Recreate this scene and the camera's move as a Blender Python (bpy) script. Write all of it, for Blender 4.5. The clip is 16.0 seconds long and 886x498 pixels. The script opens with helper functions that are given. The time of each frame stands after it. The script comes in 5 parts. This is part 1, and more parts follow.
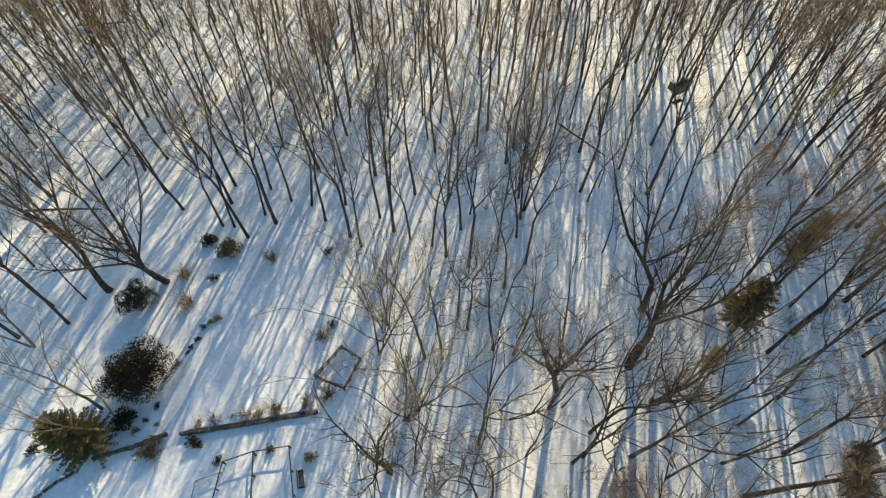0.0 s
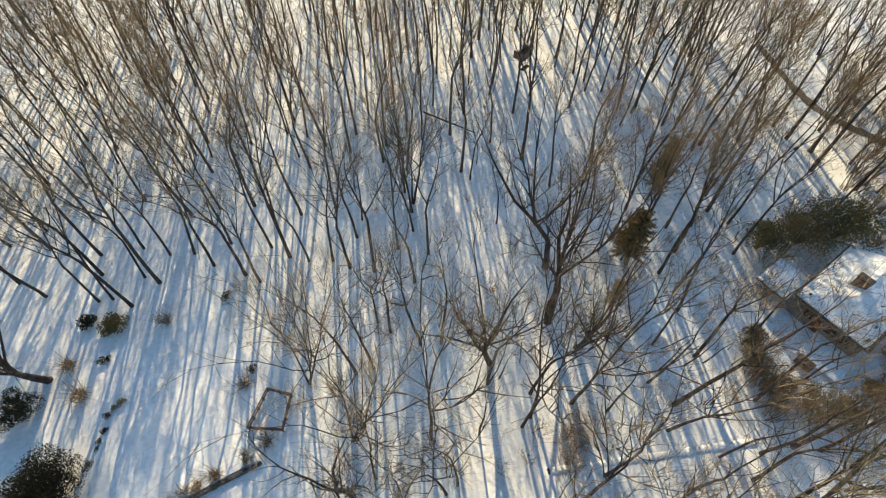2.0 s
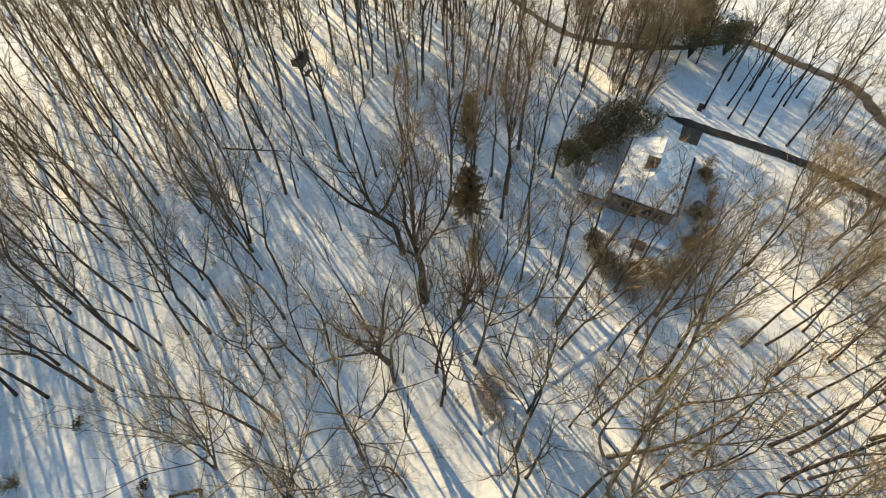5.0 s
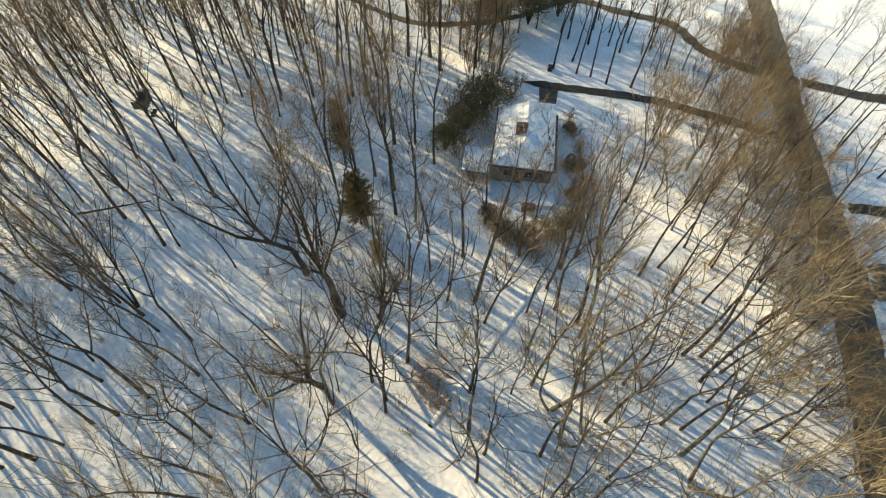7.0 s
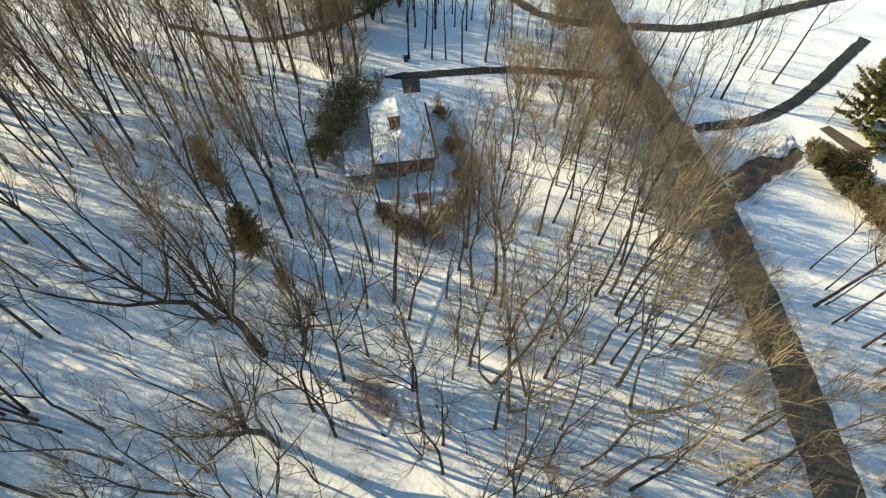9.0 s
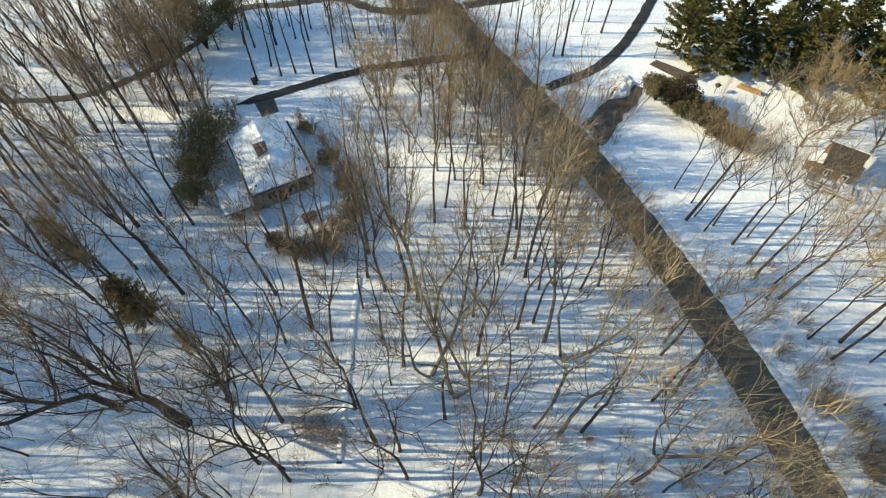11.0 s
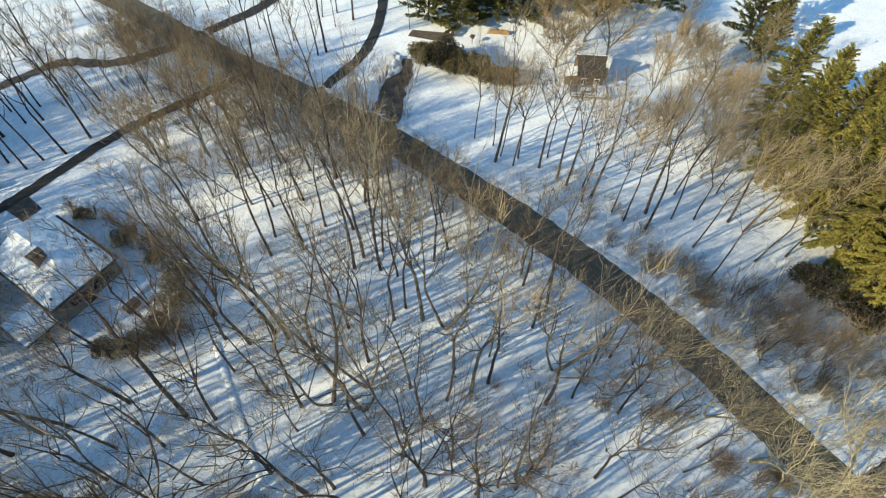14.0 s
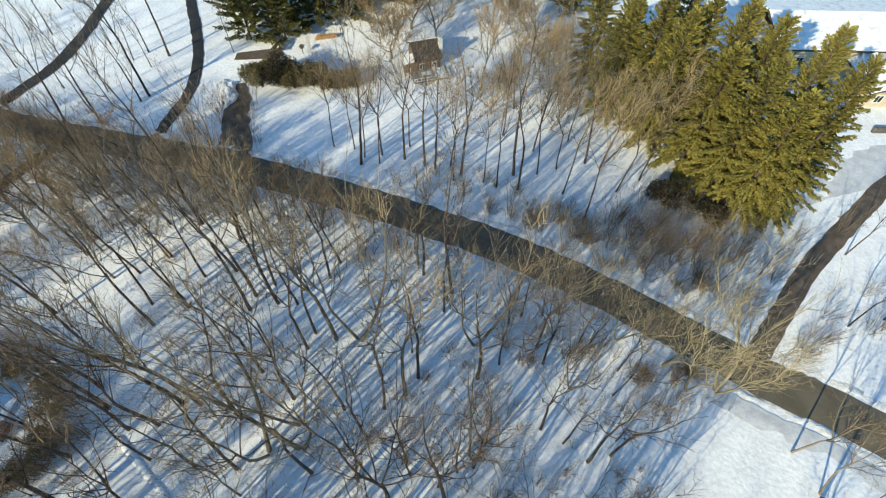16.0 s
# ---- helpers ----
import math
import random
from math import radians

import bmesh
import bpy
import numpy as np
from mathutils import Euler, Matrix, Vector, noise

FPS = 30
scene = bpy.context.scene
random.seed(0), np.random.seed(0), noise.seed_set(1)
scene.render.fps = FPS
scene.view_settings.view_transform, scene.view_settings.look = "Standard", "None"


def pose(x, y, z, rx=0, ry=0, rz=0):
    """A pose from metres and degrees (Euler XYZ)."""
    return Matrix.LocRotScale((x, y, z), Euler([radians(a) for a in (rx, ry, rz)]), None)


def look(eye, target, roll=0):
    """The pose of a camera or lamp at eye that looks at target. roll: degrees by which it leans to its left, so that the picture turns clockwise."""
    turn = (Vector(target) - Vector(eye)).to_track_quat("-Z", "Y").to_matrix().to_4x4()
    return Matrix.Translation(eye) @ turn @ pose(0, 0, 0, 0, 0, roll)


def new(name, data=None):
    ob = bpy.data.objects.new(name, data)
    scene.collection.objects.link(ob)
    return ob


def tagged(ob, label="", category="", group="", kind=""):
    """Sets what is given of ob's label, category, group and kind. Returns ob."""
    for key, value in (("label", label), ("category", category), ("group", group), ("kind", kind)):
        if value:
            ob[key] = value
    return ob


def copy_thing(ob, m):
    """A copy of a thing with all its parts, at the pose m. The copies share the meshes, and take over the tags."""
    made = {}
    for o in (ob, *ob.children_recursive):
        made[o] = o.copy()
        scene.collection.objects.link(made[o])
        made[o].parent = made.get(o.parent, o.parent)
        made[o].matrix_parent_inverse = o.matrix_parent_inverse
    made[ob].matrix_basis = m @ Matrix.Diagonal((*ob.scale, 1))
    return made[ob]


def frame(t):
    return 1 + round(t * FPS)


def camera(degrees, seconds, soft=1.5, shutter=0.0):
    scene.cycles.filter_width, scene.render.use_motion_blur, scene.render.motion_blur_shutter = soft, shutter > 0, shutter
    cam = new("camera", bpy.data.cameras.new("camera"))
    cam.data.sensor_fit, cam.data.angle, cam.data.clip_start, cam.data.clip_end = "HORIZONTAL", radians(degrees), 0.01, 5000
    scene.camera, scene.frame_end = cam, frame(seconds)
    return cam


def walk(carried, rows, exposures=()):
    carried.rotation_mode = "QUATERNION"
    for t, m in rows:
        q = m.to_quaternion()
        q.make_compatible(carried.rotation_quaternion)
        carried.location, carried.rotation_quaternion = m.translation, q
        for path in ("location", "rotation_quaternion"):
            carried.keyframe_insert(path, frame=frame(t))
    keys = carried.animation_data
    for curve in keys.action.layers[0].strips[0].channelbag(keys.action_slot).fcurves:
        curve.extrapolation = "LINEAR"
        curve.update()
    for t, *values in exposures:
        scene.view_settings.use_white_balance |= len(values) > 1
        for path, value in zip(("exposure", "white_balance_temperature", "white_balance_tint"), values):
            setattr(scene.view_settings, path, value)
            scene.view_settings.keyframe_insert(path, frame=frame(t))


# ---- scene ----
H = 55.0  # height of the camera over the snow

VIEWS = (  # seconds, heading, tilt, lean
    (0.00, 0.00, -55.00, 1.00),
    (0.50, -4.90, -55.03, 1.02),
    (1.00, -9.62, -54.99, 1.04),
    (1.50, -14.04, -54.93, 1.04),
    (2.00, -18.74, -54.91, 1.01),
    (2.50, -23.38, -54.84, 1.00),
    (3.00, -27.77, -54.78, 1.01),
    (3.50, -32.48, -54.79, 1.03),
    (4.00, -37.17, -54.84, 1.02),
    (4.60, -42.57, -54.85, 1.12),
    (5.25, -48.52, -54.86, 1.17),
    (5.90, -54.46, -54.87, 1.22),
    (6.50, -59.85, -54.93, 1.31),
    (7.00, -64.44, -54.91, 1.35),
    (7.50, -69.10, -54.90, 1.37),
    (8.00, -73.43, -54.88, 1.29),
    (8.60, -78.86, -54.93, 0.99),
    (9.25, -84.68, -54.94, 0.84),
    (9.90, -90.54, -54.95, 0.69),
    (10.50, -96.00, -54.94, 0.32),
    (11.00, -100.84, -54.93, 0.35),
    (11.50, -105.34, -54.97, 0.32),
    (12.00, -110.41, -55.05, 0.39),
    (12.50, -115.03, -55.16, 0.41),
    (13.00, -119.71, -55.19, 0.47),
    (13.50, -124.76, -55.17, 0.59),
    (14.00, -129.81, -55.09, 0.72),
    (14.50, -134.57, -55.03, 0.75),
    (15.00, -139.76, -55.01, 0.77),
    (15.50, -145.04, -55.07, 0.81),
    (16.00, -150.38, -55.08, 0.85),
)

cam = camera(80.7, 16.0, soft=1.2)
walk(cam, [(t, pose(0, 0, H, 90 + tilt, 0, head) @ pose(0, 0, 0, 0, 0, lean)) for t, head, tilt, lean in VIEWS],
     exposures=((0.0, 0.90, 8650.0, 1.0), (2.0, 0.97, 9100.0, 2.0), (4.0, 0.97, 9900.0, 3.0), (7.5, 0.93, 9150.0, -1.0), (11.0, 0.95, 7800.0, -3.0), (14.0, 0.83, 7300.0, -3.0), (16.0, 0.68, 7000.0, -3.0)))

# ---- light ----
SUN_HEIGHT, SUN_SIDE = radians(25.5), radians(79)   # elevation, and direction in the plan counted from +x
sky = bpy.data.worlds.new("sky")
scene.world = sky
sky.use_nodes = True
air = sky.node_tree.nodes.new("ShaderNodeTexSky")
air.sky_type, air.sun_disc = "NISHITA", False
air.sun_elevation, air.sun_rotation = SUN_HEIGHT, radians(90) - SUN_SIDE
air.air_density, air.dust_density, air.ozone_density = 1.0, 0.0, 4.5
deep = sky.node_tree.nodes.new("ShaderNodeHueSaturation")
deep.inputs["Saturation"].default_value = 1.08
sky.node_tree.links.new(air.outputs[0], deep.inputs["Color"])
sky.node_tree.links.new(deep.outputs[0], sky.node_tree.nodes["Background"].inputs[0])
sky.node_tree.nodes["Background"].inputs[1].default_value = 0.15
lamp = bpy.data.lights.new("sun", "SUN")
lamp.energy, lamp.angle, lamp.color = 3.75, radians(0.45), (1.0, 0.88, 0.70)
sun_way = Vector((math.cos(SUN_SIDE) * math.cos(SUN_HEIGHT), math.sin(SUN_SIDE) * math.cos(SUN_HEIGHT), math.sin(SUN_HEIGHT)))
sun = new("sun", lamp)
sun.matrix_world = look(sun_way * 300, (0, 0, 0))


# ---- materials ----
def surface(name, colour, second=None, scale=1.0, rough=0.85, bump=0.3, bump_scale=None, spread=0.0, metal=0.0, detail=6.0, gate=(0.35, 0.65), depth=0.05, shine=0.25, thin=0.0):
    """A two-scale mottled surface: colour to second by a noise at `scale` per metre, fine grain, bump, and a change from piece to piece."""
    mat = bpy.data.materials.new(name)
    mat.use_nodes = True
    n, l = mat.node_tree.nodes, mat.node_tree.links
    b = n["Principled BSDF"]
    b.inputs["Roughness"].default_value, b.inputs["Metallic"].default_value = rough, metal
    b.inputs["Specular IOR Level"].default_value = shine
    co = n.new("ShaderNodeTexCoord").outputs["Object"]
    big = n.new("ShaderNodeTexNoise")
    big.inputs["Scale"].default_value, big.inputs["Detail"].default_value = scale, detail
    l.new(co, big.inputs["Vector"])
    ramp = n.new("ShaderNodeValToRGB")
    second = second or tuple(c * 0.7 for c in colour)
    ramp.color_ramp.elements[0].position, ramp.color_ramp.elements[1].position = gate
    ramp.color_ramp.elements[0].color, ramp.color_ramp.elements[1].color = (*second, 1), (*colour, 1)
    l.new(big.outputs["Fac"], ramp.inputs[0])
    fine = n.new("ShaderNodeTexNoise")
    fine.inputs["Scale"].default_value, fine.inputs["Detail"].default_value = (bump_scale or scale * 8), 5.0
    l.new(co, fine.inputs["Vector"])
    tone = n.new("ShaderNodeHueSaturation")
    mul = n.new("ShaderNodeMath")
    mul.operation = "MULTIPLY_ADD"
    mul.inputs[1].default_value, mul.inputs[2].default_value = 0.5, 0.75
    l.new(fine.outputs["Fac"], mul.inputs[0])
    last = mul.outputs[0]
    if spread:
        info = n.new("ShaderNodeObjectInfo")
        two = n.new("ShaderNodeMath")
        two.operation = "MULTIPLY_ADD"
        two.inputs[1].default_value, two.inputs[2].default_value = spread * 2, 1 - spread
        l.new(info.outputs["Random"], two.inputs[0])
        both = n.new("ShaderNodeMath")
        both.operation = "MULTIPLY"
        l.new(last, both.inputs[0])
        l.new(two.outputs[0], both.inputs[1])
        last = both.outputs[0]
    l.new(last, tone.inputs["Value"])
    l.new(ramp.outputs[0], tone.inputs["Color"])
    l.new(tone.outputs[0], b.inputs["Base Color"])
    if thin:
        glow = n.new("ShaderNodeBsdfTranslucent")
        blend = n.new("ShaderNodeMixShader")
        blend.inputs[0].default_value = thin
        l.new(tone.outputs[0], glow.inputs["Color"])
        l.new(b.outputs[0], blend.inputs[1])
        l.new(glow.outputs[0], blend.inputs[2])
        l.new(blend.outputs[0], n["Material Output"].inputs["Surface"])
    if bump:
        relief = n.new("ShaderNodeBump")
        relief.inputs["Strength"].default_value, relief.inputs["Distance"].default_value = bump, depth
        l.new(fine.outputs["Fac"], relief.inputs["Height"])
        l.new(relief.outputs[0], b.inputs["Normal"])
    return mat


SNOW = surface("snow", (0.86, 0.87, 0.88), (0.78, 0.785, 0.80), 0.35, 0.8, 0.6, 2.2, depth=0.1, shine=0.05)
ROOF_SNOW = surface("roof_snow", (0.86, 0.87, 0.88), (0.66, 0.64, 0.62), 0.9, 0.7, 0.7, 3.0, depth=0.12, gate=(0.3, 0.5), shine=0.05)
SLUSH = surface("grey_slush", (0.62, 0.63, 0.65), (0.5, 0.5, 0.51), 0.8, 0.7, 0.5, 4.0, depth=0.05)
BANK_SNOW = surface("ploughed_snow", (0.82, 0.82, 0.83), (0.62, 0.60, 0.57), 1.5, 0.7, 0.9, 5.0, depth=0.1)
DRIVE = surface("dark_asphalt", (0.028, 0.027, 0.027), (0.04, 0.038, 0.036), 0.6, 0.75, 0.25, 20, depth=0.02)
ASPHALT = surface("asphalt", (0.105, 0.088, 0.062), (0.145, 0.122, 0.088), 0.5, 0.75, 0.25, 20, depth=0.02)
GRAVEL = surface("gravel", (0.085, 0.066, 0.05), (0.14, 0.11, 0.088), 0.8, 0.95, 0.5, 12, depth=0.04)
BARK = surface("dark_bark", (0.098, 0.072, 0.058), (0.05, 0.038, 0.032), 2.5, 0.95, 0.6, 14, spread=0.35, depth=0.03)
OAK_BARK = surface("blackish_oak_bark", (0.085, 0.063, 0.055), (0.045, 0.035, 0.032), 2.2, 0.95, 0.7, 12, spread=0.25, depth=0.04)
YELLOW_BARK = surface("yellowish_bark", (0.46, 0.38, 0.23), (0.27, 0.22, 0.14), 1.6, 0.85, 0.5, 10, spread=0.2, depth=0.03)
PALE_BARK = surface("pale_bark", (0.21, 0.175, 0.13), (0.13, 0.108, 0.08), 1.6, 0.9, 0.5, 10, spread=0.3, depth=0.03)
TWIG = surface("brown_twigs", (0.27, 0.178, 0.10), (0.165, 0.112, 0.066), 0.6, 0.5, 0, 5, spread=0.3, shine=0.5, thin=0.3)
PALE_TWIG = surface("tan_twigs", (0.44, 0.32, 0.18), (0.28, 0.204, 0.116), 0.6, 0.55, 0, 5, spread=0.25, shine=0.4, thin=0.3)
ASH_TWIG = surface("grey_tan_twigs", (0.26, 0.198, 0.135), (0.16, 0.123, 0.087), 0.6, 0.55, 0, 5, spread=0.3, shine=0.4, thin=0.3)
RUSSET_TWIG = surface("russet_twigs", (0.35, 0.232, 0.125), (0.22, 0.147, 0.082), 0.6, 0.55, 0, 5, spread=0.25, shine=0.4, thin=0.3)
YELLOW_TWIG = surface("yellowish_twigs", (0.52, 0.43, 0.26), (0.36, 0.29, 0.17), 0.6, 0.55, 0, 5, spread=0.2, shine=0.4, thin=0.3)
SPRUCE = surface("spruce_needles", (0.33, 0.28, 0.07), (0.19, 0.168, 0.046), 0.9, 0.75, 0, 6, spread=0.15, thin=0.3)
PINE_NEEDLES = surface("pine_needles", (0.19, 0.172, 0.054), (0.085, 0.082, 0.03), 0.6, 0.75, 0, 6, spread=0.2, thin=0.3)
DARK_NEEDLES = surface("dark_needles", (0.07, 0.06, 0.036), (0.04, 0.036, 0.024), 0.9, 0.75, 0, 6, spread=0.25, thin=0.3)
OLIVE_NEEDLES = surface("olive_needles", (0.185, 0.15, 0.066), (0.105, 0.087, 0.042), 0.9, 0.75, 0, 6, spread=0.25, thin=0.3)
WALL_BROWN = surface("brown_clapboard", (0.19, 0.13, 0.095), (0.13, 0.09, 0.065), 1.2, 0.85, 0.3, 9, depth=0.02)
WALL_CREAM = surface("cream_clapboard", (0.55, 0.47, 0.34), (0.45, 0.38, 0.28), 0.8, 0.8, 0.2, 8, depth=0.02)
WALL_GREY = surface("weathered_siding", (0.30, 0.26, 0.22), (0.22, 0.19, 0.16), 1.0, 0.85, 0.3, 9, depth=0.02)
RED_PAINT = surface("red_barn_paint", (0.55, 0.09, 0.03), (0.42, 0.06, 0.02), 1.0, 0.7, 0.2, 8, depth=0.02)
STONE = surface("dark_fieldstone", (0.16, 0.145, 0.13), (0.08, 0.072, 0.066), 2.2, 0.95, 0.6, 7, spread=0.35, depth=0.05)
BRICK = surface("brown_brick", (0.22, 0.12, 0.085), (0.14, 0.085, 0.065), 3.0, 0.9, 0.4, 12, depth=0.02)
SHINGLE = surface("dark_shingle", (0.07, 0.062, 0.056), (0.045, 0.04, 0.037), 2.0, 0.9, 0.4, 12, depth=0.02)
DARK_WOOD = surface("dark_weathered_wood", (0.085, 0.068, 0.055), (0.05, 0.04, 0.034), 3.0, 0.9, 0.3, 18, depth=0.01)
RED_WOOD = surface("reddish_cedar_wood", (0.20, 0.105, 0.07), (0.13, 0.07, 0.05), 3.0, 0.9, 0.3, 18, depth=0.01)
BOARD = surface("brown_plywood", (0.20, 0.145, 0.10), (0.14, 0.10, 0.07), 2.0, 0.85, 0.2, 12, depth=0.01)
WHITE_PAINT = surface("white_paint", (0.78, 0.77, 0.74), (0.68, 0.67, 0.64), 1.5, 0.6, 0.1, 10, depth=0.01)
GLASS = surface("dark_window_glass", (0.03, 0.035, 0.04), (0.02, 0.022, 0.026), 1.0, 0.08, 0, 4)
STRAW = surface("straw", (0.55, 0.36, 0.18), (0.40, 0.25, 0.13), 2.0, 0.95, 0, 8, thin=0.4)
CUT_WOOD = surface("cut_firewood", (0.52, 0.34, 0.16), (0.36, 0.21, 0.10), 4.0, 0.9, 0.3, 15, spread=0.3, depth=0.02)
BROWN_NEEDLES = surface("bronzed_leaves", (0.34, 0.255, 0.13), (0.23, 0.172, 0.088), 0.9, 0.8, 0, 6, spread=0.25, thin=0.5)


# ---- building blocks ----
def mesh_of(name, verts, faces, mat, smooth=False):
    me = bpy.data.meshes.new(name)
    me.from_pydata([tuple(v) for v in verts], [], faces)
    me.materials.append(mat)
    if smooth:
        me.shade_smooth()
    me.update()
    return me


def piece(name, me, parent=None, m=None, label="", kind=""):
    """A mesh as one object, under a thing where a parent is given."""
    ob = new(name, me)
    if parent is not None:
        ob.parent = parent
    if m is not None:
        ob.matrix_basis = m
    return tagged(ob, label, "", "", kind)


def part(name, bm, material, parent, label="", kind=""):
    me = bpy.data.meshes.new(name)
    bm.to_mesh(me)
    bm.free()
    me.materials.append(material)
    return piece(name, me, parent, None, label, kind)


def add_box(bm, cx, cy, cz, sx, sy, sz, turn=0.0, bevel=0.0):
    got = bmesh.ops.create_cube(bm, size=1.0, matrix=pose(cx, cy, cz, 0, 0, turn) @ Matrix.Diagonal((sx, sy, sz, 1)))
    if bevel:
        edges = {e for v in got["verts"] for e in v.link_edges}
        bmesh.ops.bevel(bm, geom=list(edges), offset=bevel, segments=1, affect="EDGES")
    return bm


def box(cx, cy, cz, sx, sy, sz, turn=0.0, bevel=0.0):
    return add_box(bmesh.new(), cx, cy, cz, sx, sy, sz, turn, bevel)


def thing(name, m, label, category, group="", kind=""):
    ob = new(name)
    ob.empty_display_size = 0.5
    ob.matrix_basis = m
    return tagged(ob, label, category, group, kind)


class Shape:
    """Gathers vertices and faces."""

    def __init__(self):
        self.v, self.f = [], []

    def tube(self, pts, radii, sides):
        first = len(self.v)
        for i, p in enumerate(pts):
            a = pts[min(i + 1, len(pts) - 1)] - pts[max(i - 1, 0)]
            a = a / (np.linalg.norm(a) + 1e-9)
            u = np.cross(a, (0.31, 0.87, 0.38) if abs(a[1]) < 0.8 else (0.9, 0.1, 0.42))
            u /= np.linalg.norm(u)
            w = np.cross(a, u)
            for k in range(sides):
                q = 2 * math.pi * k / sides
                self.v.append(p + radii[i] * (math.cos(q) * u + math.sin(q) * w))
        for i in range(len(pts) - 1):
            for k in range(sides):
                a, b = first + i * sides + k, first + i * sides + (k + 1) % sides
                self.f.append((a, b, b + sides, a + sides))
        return self

    def spike(self, p, q, r):
        """A thin three-sided twig."""
        a = q - p
        u = np.cross(a, (0.31, 0.87, 0.38))
        u = u / (np.linalg.norm(u) + 1e-9) * r
        w = np.cross(a, u)
        w = w / (np.linalg.norm(w) + 1e-9) * r
        i = len(self.v)
        self.v += [p + u, p - 0.5 * u + 0.87 * w, p - 0.5 * u - 0.87 * w, q]
        self.f += [(i, i + 1, i + 3), (i + 1, i + 2, i + 3), (i + 2, i, i + 3)]

    def blade(self, p, q, r):
        """The finest twig: a single tapering sliver, turned a new way each time."""
        i = len(self.v)
        u = np.cross(q - p, (math.sin(i * 1.7), math.cos(i * 2.3), math.sin(i * 0.9 + 1)))
        u = u / (np.linalg.norm(u) + 1e-9) * r * 1.25
        self.v += [p + u, p - u, q]
        self.f.append((i, i + 1, i + 2))

    def leaf(self, p, along, across):
        """A flat pointed blade of four corners."""
        i = len(self.v)
        self.v += [p, p + along * 0.5 + across, p + along, p + along * 0.5 - across]
        self.f.append((i, i + 1, i + 2, i + 3))

    def mesh(self, name, mat, smooth=False):
        return mesh_of(name, self.v, self.f, mat, smooth)


def bent(start, way, length, steps, up, wobble, rng):
    """A path that sets off along way, bends upwards and wanders."""
    pts, p, d = [np.array(start, float)], np.array(start, float), np.array(way, float)
    d /= np.linalg.norm(d)
    for _ in range(steps):
        d = d + np.array((0, 0, up)) + rng.normal(0, wobble, 3)
        d /= np.linalg.norm(d)
        p = p + d * length / steps
        pts.append(p)
    return pts


